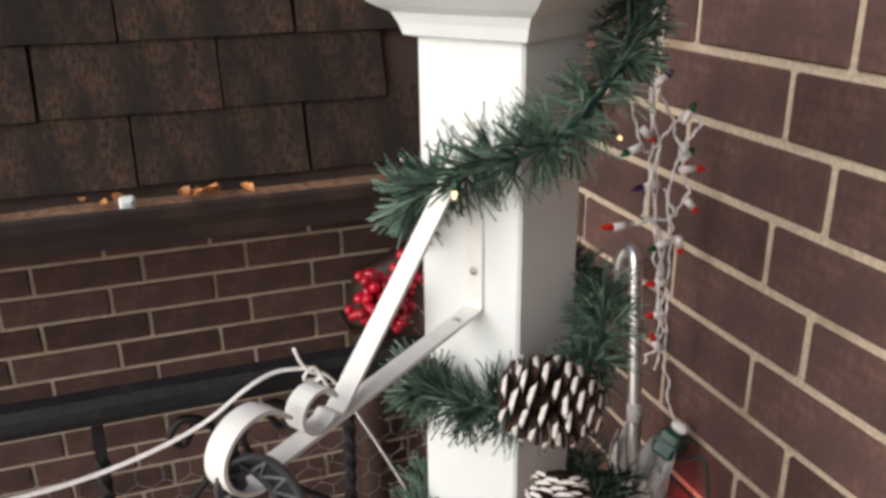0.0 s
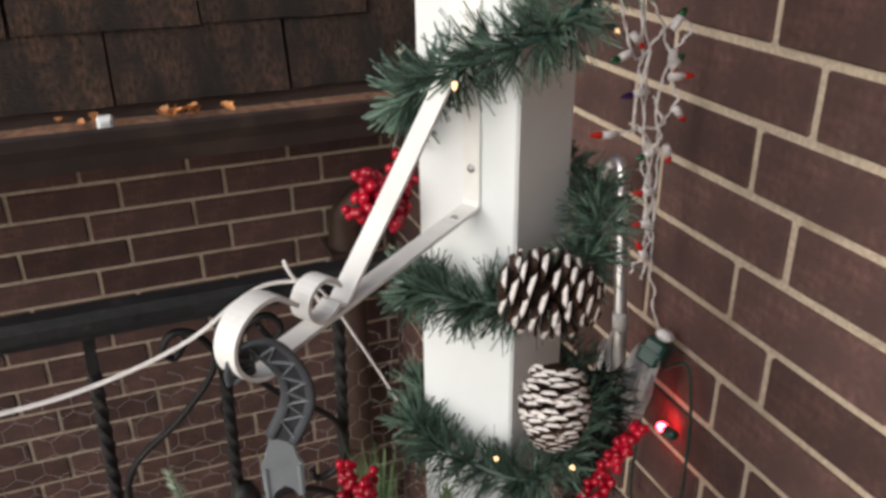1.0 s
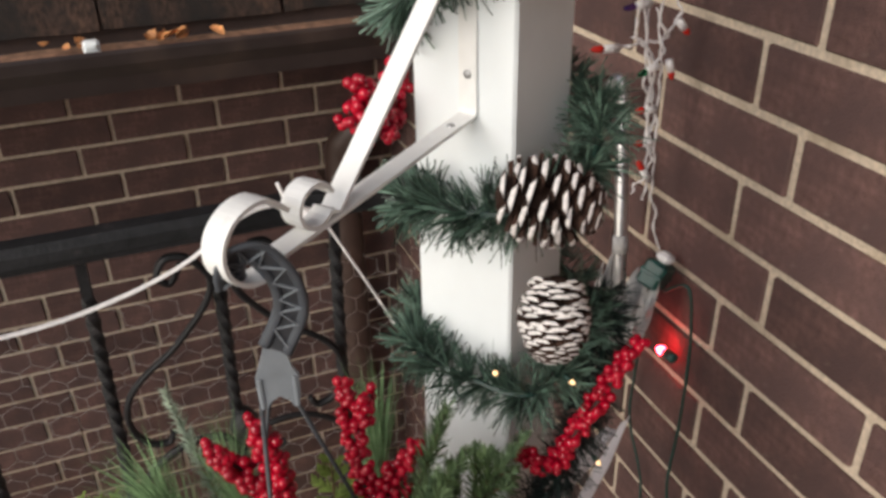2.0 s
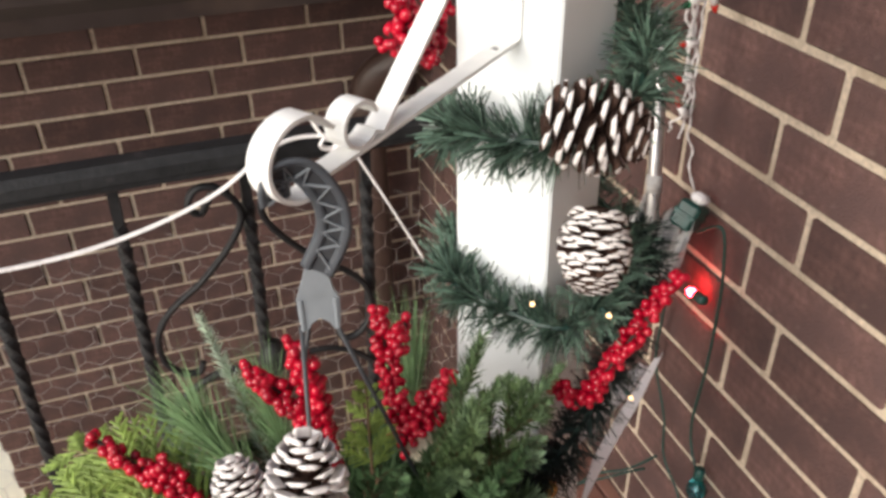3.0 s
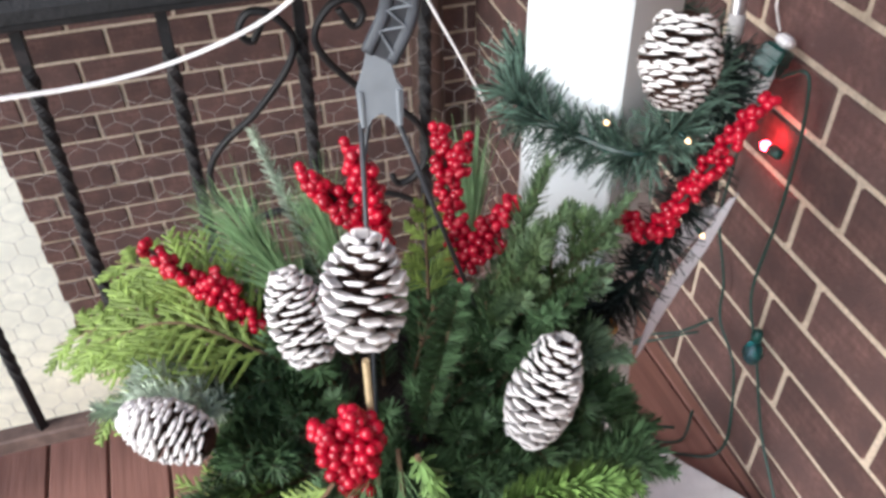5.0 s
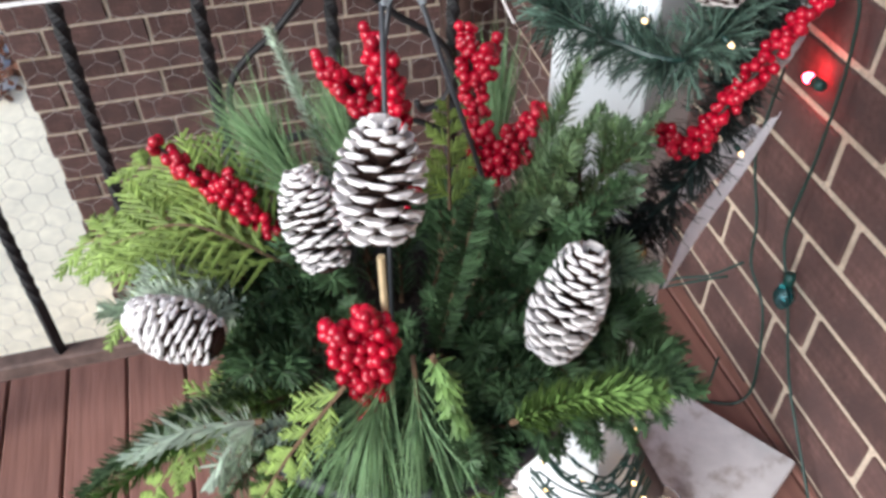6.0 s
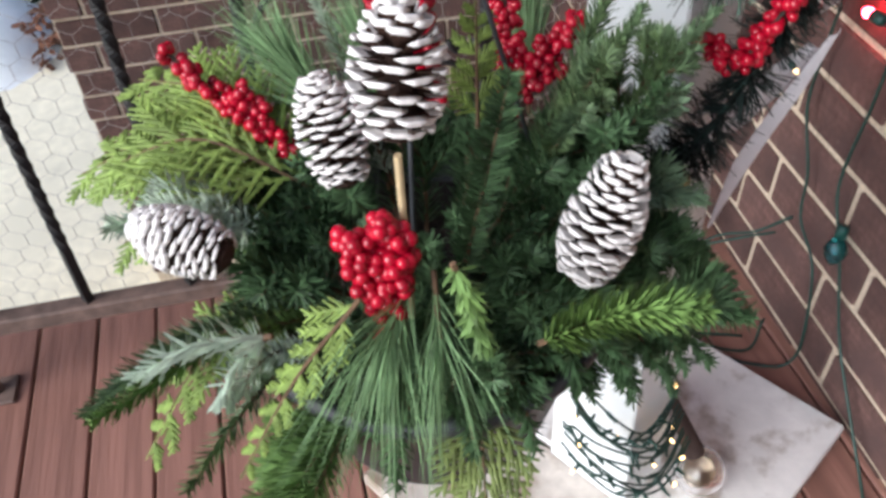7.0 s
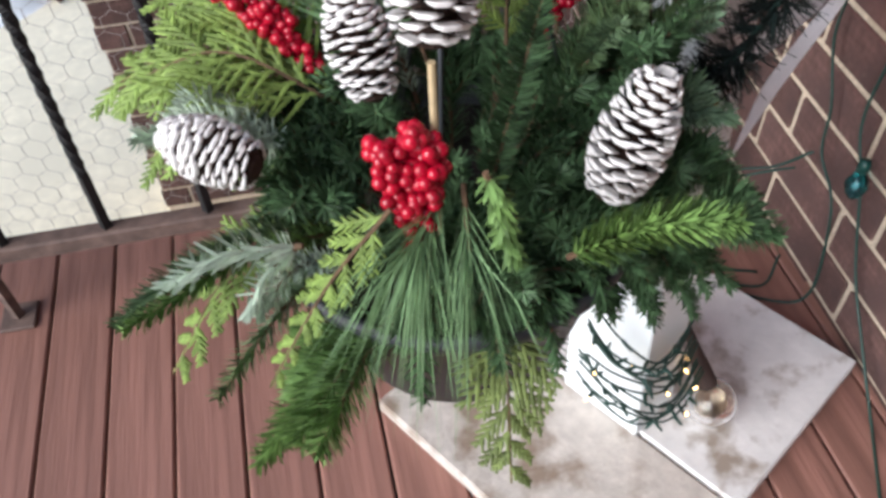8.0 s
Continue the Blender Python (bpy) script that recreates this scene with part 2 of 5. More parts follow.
def strap(s, path, width, thick, across, mat=0):
    """A flat steel band along a path; across gives the direction of its width."""
    w, v, f = Vector(across).normalized(), [], []
    pts = [Vector(p) for p in path]
    for i, p in enumerate(pts):
        d = (pts[min(i + 1, len(pts) - 1)] - pts[max(i - 1, 0)]).normalized()
        n = d.cross(w).normalized()
        v += [p + w * (a * width / 2) + n * (b * thick / 2) for a, b in ((-1, -1), (1, -1), (1, 1), (-1, 1))]
    for i in range(len(pts) - 1):
        f += [(i * 4 + k, i * 4 + (k + 1) % 4, i * 4 + 4 + (k + 1) % 4, i * 4 + 4 + k) for k in range(4)]
    f += [(3, 2, 1, 0), tuple(range(len(v) - 4, len(v)))]
    return s.add(v, f, mat)


def lathe(s, profile, centre=(0, 0, 0), sides=32, mat=0, m=None):
    v, f = [], []
    for r, z in profile:
        v += [(centre[0] + r * math.cos(2 * math.pi * k / sides), centre[1] + r * math.sin(2 * math.pi * k / sides), centre[2] + z) for k in range(sides)]
    for i in range(len(profile) - 1):
        f += [(i * sides + k, i * sides + (k + 1) % sides, (i + 1) * sides + (k + 1) % sides, (i + 1) * sides + k) for k in range(sides)]
    if m is not None:
        v = [m @ Vector(p) for p in v]
    return s.add(v, f, mat)


def spike(s, p, d, length, width, side, mat=0, droop=0.0, blunt=False):
    """One needle: a three-sided tapering blade, bent where it droops."""
    d, a = d.normalized(), side.normalized()
    b = d.cross(a)
    w = width / 2
    if blunt:
        e = p + d * length
        v = [p + a * w, p - a * w, p + b * w * 0.7, e + a * w * 0.85, e - a * w * 0.85, e + b * w * 0.6]
        f = [(0, 1, 4, 3), (1, 2, 5, 4), (2, 0, 3, 5), (3, 4, 5)]
    elif droop:
        mid = p + d * (length * 0.5)
        end = p + d * length - Vector((0, 0, droop * length))
        v = [p + a * w, p - a * w, p + b * w, mid + a * w * 0.8, mid - a * w * 0.8, mid + b * w * 0.8, end]
        f = [(0, 1, 4, 3), (1, 2, 5, 4), (2, 0, 3, 5), (3, 4, 6), (4, 5, 6), (5, 3, 6)]
    else:
        v = [p + a * w - d * 0.0005, p - a * w, p + b * w * 0.5, p + d * length * 0.72 + a * w * 0.9, p + d * length * 0.72 - a * w * 0.9, p + d * length + b * w * 0.2]
        f = [(0, 1, 4, 3), (1, 2, 4), (2, 0, 3), (2, 3, 5), (4, 2, 5), (3, 4, 5)]
    s.add(v, f, mat)


def rand_dir(rng):
    while True:
        v = Vector((rng.uniform(-1, 1), rng.uniform(-1, 1), rng.uniform(-1, 1)))
        if 0.1 < v.length < 1:
            return v.normalized()


def between(a, b):
    """The pose that takes the z axis from a to b."""
    a, b = Vector(a), Vector(b)
    return Matrix.Translation(a) @ (b - a).to_track_quat("Z", "Y").to_matrix().to_4x4()


# ---- ground and distance ----
g = Shape()
box(g, (-60, -40, -1.2), (60, 80, -1.0))
tagged(part("ground", g, CONCRETE), "pale cream concrete yard below the porch", "ground", kind="structure")


def brick_wall(parent, origin, along, normal, length, top, course, brick_len, z0, joints, joint=0.0105, drift=0.0, seed=1):
    """Bricks laid singly, alternate courses shifted; joints recessed against the mortar core behind them."""
    rng = random.Random(seed)
    a, nrm = Vector(along), Vector(normal)
    variants = {}

    def brick_mesh(w):
        key = round(w, 3)
        if key not in variants:
            s = Shape()
            box(s, (0, 0, 0), (w, 0.045, course - joint), 0.0025)
            variants[key] = s.mesh("brick", BRICK)
        return variants[key]

    rot = Matrix((a, -nrm, Vector((0, 0, 1)))).transposed().to_4x4()
    k = 0
    z = z0
    while z < top - 0.02:
        start = joints[k % 2] + drift * (z + course / 2)
        while start > 0:
            start -= brick_len
        x = start
        while x < length:
            lo, hi = max(x + joint / 2, 0), min(x + brick_len - joint / 2, length)
            if hi - lo > 0.02:
                ob = new("brick", brick_mesh(hi - lo))
                ob.parent = parent
                ob.matrix_local = Matrix.Translation(Vector(origin) + a * lo + Vector((0, 0, z + joint / 2)) + nrm * rng.uniform(-0.0012, 0.0012)) @ rot
            x += brick_len
        z += course
        k += 1


# house wall, on the camera's right: its face lies in the plane x = 0.423
wall_right = new("wall_right")
tagged(wall_right, "dark brown brick house wall with pale mortar joints", "wall", kind="structure")
s = Shape()
box(s, (0.4285, -0.6, -1.0), (0.62, 2.75, 2.3))
local(wall_right, part("mortar_core", s, MORTAR, wall_right))
# unseen upper and rear stretches, added to cut sky light on this side
s = Shape()
box(s, (0.4285, -0.6, 2.3), (0.62, 2.75, 5.2))
box(s, (0.4285, -4.0, -1.0), (0.62, -0.6, 5.2))
local(wall_right, part("upper_wall", s, BRICK, wall_right))

# unseen plain wall, added behind the porch to keep light off the post
s = Shape()
box(s, (-0.35, -0.95, -1.0), (0.4285, -0.75, 5.2))
tagged(part("wall_behind", s, BRICK), "unseen plain brown brick wall added to shield the porch from light", "wall", kind="structure")

# lower brick wall beyond the railing: face in the plane y = 2.553, free end at x = -0.985
wall_back = new("wall_back")
tagged(wall_back, "dark brown brick wall under a shingled lean-to roof", "wall", kind="structure")
s = Shape()
box(s, (-0.979, 2.5595, -1.0), (0.4285, 2.8, 0.86))
local(wall_back, part("mortar_core", s, MORTAR, wall_back))

# mansard roof: eave along y = 1.93, rising steeply to a flat top
roof = new("roof")
tagged(roof, "weathered brown asphalt shingle mansard roof above the eave", "roof", kind="structure")
PITCH = radians(77)
s = Shape()
v = [(-3.0, 1.932, 0.965), (0.42, 1.932, 0.965), (0.42, 2.225, 2.235), (-3.0, 2.225, 2.235)]
s.add(v + [(x, y + 0.06, z - 0.014) for x, y, z in v], [(0, 1, 2, 3), (7, 6, 5, 4), (0, 4, 5, 1), (1, 5, 6, 2), (2, 6, 7, 3), (3, 7, 4, 0)])
box(s, (-3.0, 2.225, 2.18), (0.42, 3.3, 2.235))
part("roof_deck", s, UNDER, roof)
s = Shape()
box(s, (-3.0, 1.995, 0.865), (0.42, 2.8, 0.895))
part("soffit", s, GUTTER, roof)
rng = random.Random(4)
variants = []
for k in range(4):
    s = Shape()
    w, h, t = 0.3205, 0.155, 0.006
    n = 7
    vv, ff = [], []
    for i in range(n):
        x = w * i / (n - 1)
        e = rng.uniform(-0.0018, 0.0018)
        vv += [(x, e, 0.004), (x, e, 0.004 + t), (x, h, t * 0.35), (x, h, 0)]
    for i in range(n - 1):
        ff += [(i * 4 + j, i * 4 + 4 + j, i * 4 + 4 + (j + 1) % 4, i * 4 + (j + 1) % 4) for j in range(4)]
    ff += [(0, 1, 2, 3), tuple(range(4 * n - 1, 4 * n - 5, -1))]
    s.add(vv, ff)
    variants.append(s.mesh("shingle", SHINGLE))
tilt = Matrix.Rotation(PITCH, 4, "X")
for row in range(9):
    d = row * 0.134
    x = -2.58 + (0.0 if row % 2 == 0 else 0.173)
    while x + 0.3205 < 0.415:
        ob = new("shingle", rng.choice(variants))
        ob.parent = roof
        ob.matrix_local = Matrix.Translation((x + rng.uniform(-0.002, 0.002), 1.926 + d * math.cos(PITCH), 0.990 + d * math.sin(PITCH))) @ tilt
        x += 0.326

# gutter under the eave
gutter = thing("gutter", (-1.3, 1.86, 0.94), "brown metal eaves gutter with dead leaves lying in it", "gutter")
s = Shape()
prof = [(1.93, 0.965), (1.93, 0.90), (1.84, 0.90), (1.832, 0.93), (1.815, 0.955), (1.812, 0.975), (1.82, 0.98), (1.828, 0.972), (1.842, 0.945), (1.846, 0.915), (1.922, 0.915), (1.922, 0.965)]
n = len(prof)
s.add([(x, y, z) for x in (-3.0, 0.41) for y, z in prof], [(i, (i + 1) % n, n + (i + 1) % n, n + i) for i in range(n)] + [tuple(range(n - 1, -1, -1)), tuple(range(n, 2 * n))])
local(gutter, part("trough", s, GUTTER, gutter))
s = Shape()
nx = 60
v, f = [], []
for i in range(nx + 1):
    x = -3.0 + 3.4 * i / nx
    v += [(x, 1.838, 0.958 + 0.006 * noise.noise((x * 4, 0, 0))), (x, 1.921, 0.966 + 0.006 * noise.noise((x * 4, 3, 0)))]
f = [(2 * i, 2 * i + 2, 2 * i + 3, 2 * i + 1) for i in range(nx)]
s.add(v, f)
local(gutter, part("silt", s, TROUGH, gutter))


def dead_leaf(p, size, rng, mat, name="dead_leaf", label="curled dry orange-brown leaf lying in the gutter"):
    s = Shape()
    vv, ff, n = [], [], 7
    for i in range(n):
        t = i / (n - 1)
        w = size * 0.32 * math.sin(math.pi * min(1, t * 0.95 + 0.05)) * (1 + 0.35 * (i % 2)) + 0.0006
        x, z = (t - 0.5) * size, size * 0.35 * (t - 0.5) ** 2
        vv += [(x, -w, z + w * 0.6), (x, 0, z), (x, w, z + w * 0.6), (x, w, z + w * 0.6 + 0.0007), (x, 0, z + 0.0007), (x, -w, z + w * 0.6 + 0.0007)]
    for i in range(n - 1):
        ff += [(i * 6 + j, i * 6 + 6 + j, i * 6 + 6 + (j + 1) % 6, i * 6 + (j + 1) % 6) for j in range(6)]
    s.add(vv, ff)
    ob = part(name, s, mat)
    ob.matrix_world = Matrix.Translation(p) @ Euler((rng.uniform(-0.7, 0.7), rng.uniform(-0.7, 0.7), rng.uniform(0, 6))).to_matrix().to_4x4()
    return tagged(ob, label, "leaf", "dead leaves")


DRYLEAF = material("dry_leaf", (0.62, 0.27, 0.1), 0.7, grain=60, spread=0.4, vary=0.35)
for i in range(16):
    x = -0.19 + rng.gauss(0, 0.035) if i < 9 else rng.uniform(-0.42, -0.1)
    dead_leaf((x, 1.87 + rng.uniform(-0.02, 0.025), 0.975 + rng.uniform(0, 0.012)), rng.uniform(0.016, 0.034), rng, DRYLEAF)
s = Shape()
box(s, (-0.014, -0.012, -0.01), (0.014, 0.012, 0.018), 0.004)
box(s, (-0.008, -0.016, 0.006), (0.008, -0.012, 0.014), 0.001)
clip = tagged(part("gutter_clip", s, WHITE), "small white plastic clip in the gutter", "clip")
clip.location = (-0.322, 1.85, 0.975)

# downpipe in the corner
downpipe = thing("downpipe", (0.25, 2.47, -0.2), "dark brown metal downpipe with a rounded elbow at the top", "downpipe")
s = Shape()
tube(s, smooth_path([(0.245, 2.46, -1.0), (0.245, 2.46, 0.0), (0.245, 2.46, 0.40), (0.26, 2.44, 0.50), (0.33, 2.40, 0.56), (0.39, 2.38, 0.60)], 6), 0.05, 12, flat=0.75)
local(downpipe, part("pipe", s, DOWNPIPE, downpipe, smooth=True))
for z in (0.36, -0.35):
    s = Shape()
    box(s, (0.19, 2.415, z), (0.30, 2.552, z + 0.02), 0.003)
    local(downpipe, part("pipe_strap", s, DOWNPIPE, downpipe))

# ---- porch deck ----
deck = new("deck")
tagged(deck, "reddish brown stained wooden porch floor boards", "deck", kind="structure")
s = Shape()
box(s, (-2.6, -1.6, -0.3), (0.42, 1.46, -0.035))
part("deck_frame", s, UNDER, deck)

# ---- porch railing ----
RY = 1.32
railing = thing("railing", (-0.3, RY, 0.0), "black wrought iron porch railing with twisted bars and scrollwork", "railing")


def rail_part(name, s, mat, label="", smooth=False):
    return local(railing, part(name, s, mat, railing, label, smooth))


s = Shape()
m = Matrix.Translation((0, RY, 0))
box(s, (-2.4, -0.022, 0.856), (0.30, 0.022, 0.866), 0.002, m=m)
prof = [(-0.024, 0.866), (0.024, 0.866), (0.022, 0.880), (0.013, 0.890), (-0.013, 0.890), (-0.022, 0.880)]
s.add([(x, RY + a, b) for x in (-2.4, 0.30) for a, b in prof], [(i, (i + 1) % 6, 6 + (i + 1) % 6, 6 + i) for i in range(6)] + [tuple(range(5, -1, -1)), tuple(range(6, 12))])
rail_part("top_rail", s, IRON)
s = Shape()
box(s, (-2.4, RY - 0.016, 0.152), (0.30, RY + 0.016, 0.184), 0.003)
rail_part("bottom_rail", s, RUST, "rusty brown flat bottom rail")
for i in range(-9, 3):
    x = -0.212 + 0.163 * i
    s = Shape()
    v, f, n = [], [], 120
    for k in range(n):
        z = 0.17 + (0.866 - 0.17) * k / (n - 1)
        lean = 0.026 * (z - 0.866)
        w = math.pi / 4 + max(0.0, min(0.80, 0.80 - z) if z > 0.3 else 0.5) * 58.0
        v += [(x + lean + 0.0096 * math.cos(w + j * math.pi / 2), RY + 0.0096 * math.sin(w + j * math.pi / 2), z) for j in range(4)]
    for k in range(n - 1):
        f += [(k * 4 + j, k * 4 + (j + 1) % 4, k * 4 + 4 + (j + 1) % 4, k * 4 + 4 + j) for j in range(4)]
    s.add(v, f)
    rail_part("baluster", s, IRON)
for x in (-0.93, 0.12):
    s = Shape()
    tube(s, [(x, RY, 0.0), (x, RY, 0.155)], 0.011, 4)
    box(s, (x - 0.03, RY - 0.03, 0.0), (x + 0.03, RY + 0.03, 0.008), 0.002)
    rail_part("foot", s, RUST, "rusty railing foot")


C = -0.212
for sgn in (-1, 1):
    def at(dx, z):
        return (C + sgn * dx, RY - 0.012, z)
    upper = smooth_path([at(0.047, 0.826), at(0.064, 0.800), at(0.078, 0.815), at(0.066, 0.836), at(0.044, 0.836), at(0.024, 0.818), at(0.013, 0.79), at(0.03, 0.752), at(0.076, 0.70), at(0.12, 0.666), at(0.144, 0.638), at(0.154, 0.605), at(0.149, 0.572), at(0.13, 0.549), at(0.108, 0.545), at(0.1, 0.56)], 6)
    s = Shape()
    tube(s, upper, 0.0065, 6, flat=0.75)
    rail_part("scroll", s, IRON, smooth=True)
    lower = smooth_path([at(0.168, 0.40), at(0.165, 0.45), at(0.15, 0.485), at(0.12, 0.515), at(0.08, 0.533), at(0.035, 0.53), at(0.02, 0.505), at(0.035, 0.485), at(0.055, 0.49)], 6)
    s = Shape()
    tube(s, lower, 0.0065, 6, flat=0.75)
    rail_part("scroll", s, IRON, smooth=True)
s = Shape()
lathe(s, [(0.0, -0.03), (0.012, -0.028), (0.02, -0.014), (0.024, 0.0), (0.02, 0.014), (0.012, 0.028), (0.0, 0.03)], (C, RY - 0.006, 0.535), 10)
rail_part("rosette", s, IRON, "black iron rosette", True)

# chicken wire on the outside of the railing
mesh_thing = thing("wire_mesh", (-0.7, RY + 0.02, 0.2), "galvanised hexagonal chicken wire fixed behind the railing", "wire mesh")
s = Shape()
R = 0.0205
cols, rows = int(2.4 / (R * 1.732)), int(0.60 / (R * 1.5))


def wirebit(a, b, r=0.00034):
    a, b = Vector(a), Vector(b)
    d = (b - a).normalized()
    p = d.cross(Vector((0, 1, 0))).normalized()
    q = Vector((0, 1, 0))
    ring = [p * r, q * r * 1.2 - p * r * 0.6, -q * r * 1.2 - p * r * 0.6]
    s.add([a + w for w in ring] + [b + w for w in ring], [(0, 1, 4, 3), (1, 2, 5, 4), (2, 0, 3, 5)])


def jig(x, z):
    return (x + 0.004 * noise.noise((x * 9, z * 9, 1)), RY + 0.02 + 0.008 * noise.noise((x * 5, z * 5, 7)), z + 0.004 * noise.noise((x * 9, z * 9, 4)))


for j in range(rows):
    for i in range(cols):
        cx, cz = -2.1 + (i + 0.5 * (j % 2)) * R * 1.732, 0.19 + j * R * 1.5
        p = [jig(cx + R * math.sin(math.pi / 3 * k), cz + R * math.cos(math.pi / 3 * k)) for k in range(6)]
        wirebit(p[0], p[1])
        wirebit(p[1], p[2], 0.0005)
        wirebit(p[2], p[3])
local(mesh_thing, part("netting", s, WIRE, mesh_thing))

# cord tied along the rail
cord = thing("cord", (-0.3, 1.28, 0.80), "thin white plastic cord tied to the porch railing", "cord")
s = Shape()
tube(s, smooth_path([(-1.3, 1.30, 0.86), (-0.7, 1.285, 0.795), (-0.55, 1.28, 0.788), (-0.43, 1.28, 0.792), (-0.33, 1.28, 0.812), (-0.25, 1.28, 0.842), (-0.19, 1.28, 0.882), (-0.15, 1.29, 0.893), (-0.105, 1.292, 0.89)], 8), 0.006, 6, flat=0.45)
tube(s, smooth_path([(-0.10, 1.29, 0.889), (-0.075, 1.28, 0.868), (-0.04, 1.27, 0.80), (-0.012, 1.265, 0.742), (0.012, 1.26, 0.69)], 8), 0.005, 6, flat=0.4)
local(cord, part("strand", s, STRING, cord))
s = Shape()
tube(s, smooth_path([(-0.125, 1.285, 0.925), (-0.118, 1.285, 0.905), (-0.106, 1.284, 0.888), (-0.092, 1.285, 0.882), (-0.1, 1.287, 0.872), (-0.115, 1.285, 0.88), (-0.1, 1.284, 0.893), (-0.082, 1.284, 0.855)], 6), 0.004, 6, flat=0.6)
local(cord, part("knot", s, STRING, cord))

# ---- free-standing white post ----
PX, PY, TURN = 0.0257, 0.9495, 34.0
post = thing("post", (PX, PY, 0.0), "white painted square wooden post with moulded cap on a board base", "post")
post.rotation_euler = (0, 0, radians(TURN))
H = 0.05
s = Shape()
HY = 0.060
rings = [(0.028, -0.046, -0.076, H, HY), (0.62, -H, -0.050, H, HY), (0.82, -H, -0.0435, H, 0.0585), (1.37, -H, -0.0435, H, 0.0585)]
v, c = [], 0.0025
for z, x0, y0, x1, y1 in rings:
    v += [(x0 + c, y0, z), (x1 - c, y0, z), (x1, y0 + c, z), (x1, y1 - c, z), (x1 - c, y1, z), (x0 + c, y1, z), (x0, y1 - c, z), (x0, y0 + c, z)]
s.add(v, [(r * 8 + i, r * 8 + (i + 1) % 8, r * 8 + 8 + (i + 1) % 8, r * 8 + 8 + i) for r in range(3) for i in range(8)] + [tuple(range(24, 32))])
part("shaft", s, WHITE, post)
cap_profile = [(0.05, 1.318), (0.058, 1.320), (0.061, 1.330), (0.065, 1.338), (0.075, 1.344), (0.087, 1.354), (0.101, 1.364), (0.109, 1.370), (0.112, 1.376), (0.112, 1.384), (0.127, 1.385), (0.130, 1.388), (0.130, 1.404), (0.126, 1.408), (0.07, 1.425), (0.0, 1.43)]
s = Shape()
v = [(sx * r, sy * r + 0.0075, z + 0.027) for r, z in cap_profile for sx, sy in ((-1, -1), (1, -1), (1, 1), (-1, 1))]
f = [(i * 4 + j, i * 4 + (j + 1) % 4, i * 4 + 4 + (j + 1) % 4, i * 4 + 4 + j) for i in range(len(cap_profile) - 1) for j in range(4)]
s.add(v, f)
part("cap", s, WHITE, post, "moulded white crown cap")
s = Shape()
box(s, (-0.036, -0.246, 0.0), (0.298, 0.246, 0.028), 0.003)
part("base_board", s, BASEPAINT, post, "scuffed white painted base board")
s = Shape()
box(s, (-0.27, -0.246, 0.0), (-0.0395, 0.246, 0.026), 0.004)
part("base_board", s, BASEWORN, post, "weathered base board with worn paint")

# plant bracket, in the post's own axes: o is the way out from its lit face
bracket = thing("plant_bracket", (PX, PY, 1.12), "white painted steel plant bracket screwed to the post", "bracket")
bracket.rotation_euler = post.rotation_euler


def out(o, z, y=0.0):
    return (-o, y, z - 1.12)


s = Shape()
strap(s, [out(H + 0.0015, 1.30), out(H + 0.0015, 1.126), out(H + 0.003, 1.121), out(H + 0.008, 1.1195), out(0.18, 1.107), out(0.288, 1.0965)], 0.017, 0.003, (0, 1, 0))
part("arm", s, STRAP, bracket)
s = Shape()
strap(s, [out(0.288, 1.0965)] + [out(0.301 + 0.0295 * math.cos(math.radians(a)), 1.1155 + 0.0265 * math.sin(math.radians(a))) for a in range(-100, 112, 9)] + [out(0.284, 1.136), out(0.274, 1.127)], 0.0185, 0.003, (0, 1, 0))
part("hook_curl", s, STRAP, bracket)
s = Shape()
strap(s, [out(H + 0.004, 1.290), out(H + 0.006, 1.276), out(0.094, 1.234), out(0.160, 1.169), out(0.226, 1.106)] + [out(0.2475 + 0.0165 * math.cos(math.radians(a)), 1.1185 + 0.0150 * math.sin(math.radians(a))) for a in range(218, 540, 18)], 0.017, 0.003, (0, 1, 0))
part("brace", s, STRAP, bracket)
for o, z, ax in ((H + 0.003, 1.155, 0), (0.078, 1.1185, 1), (H + 0.003, 1.225, 0)):
    s = Shape()
    lathe(s, [(0.0, 0.0022), (0.002, 0.002), (0.0036, 0.0008), (0.0038, 0.0)], sides=10)
    ob = part("screw", s, STEEL, bracket, "small steel screw head", True)
    ob.matrix_local = Matrix.Translation(out(o, z)) @ (Matrix.Rotation(radians(-90), 4, "Y") if ax == 0 else Matrix.Identity(4))

# ---- hanging planter ----
BX, BY, BZ = -0.235, 0.795, 0.655
planter = thing("hanging_planter", (BX, BY, 0.49), "dark grey plastic hanging pot with a wire hanger", "planter")


def pot_part(name, s, mat, label="", smooth=True):
    return local(planter, part(name, s, mat, planter, label, smooth))


s = Shape()
lathe(s, [(0.0, 0.0), (0.10, 0.0), (0.108, 0.006), (0.142, 0.145), (0.155, 0.15), (0.157, 0.158), (0.155, 0.166), (0.148, 0.166), (0.146, 0.152), (0.135, 0.13)], (BX, BY, 0.495), 48)
pot_part("pot", s, POT)
s = Shape()
lathe(s, [(0.0, 0.022), (0.05, 0.018), (0.10, 0.006), (0.143, 0.0)], (BX, BY, 0.635), 36)
pot_part("soil", s, SOIL, "dark potting soil")
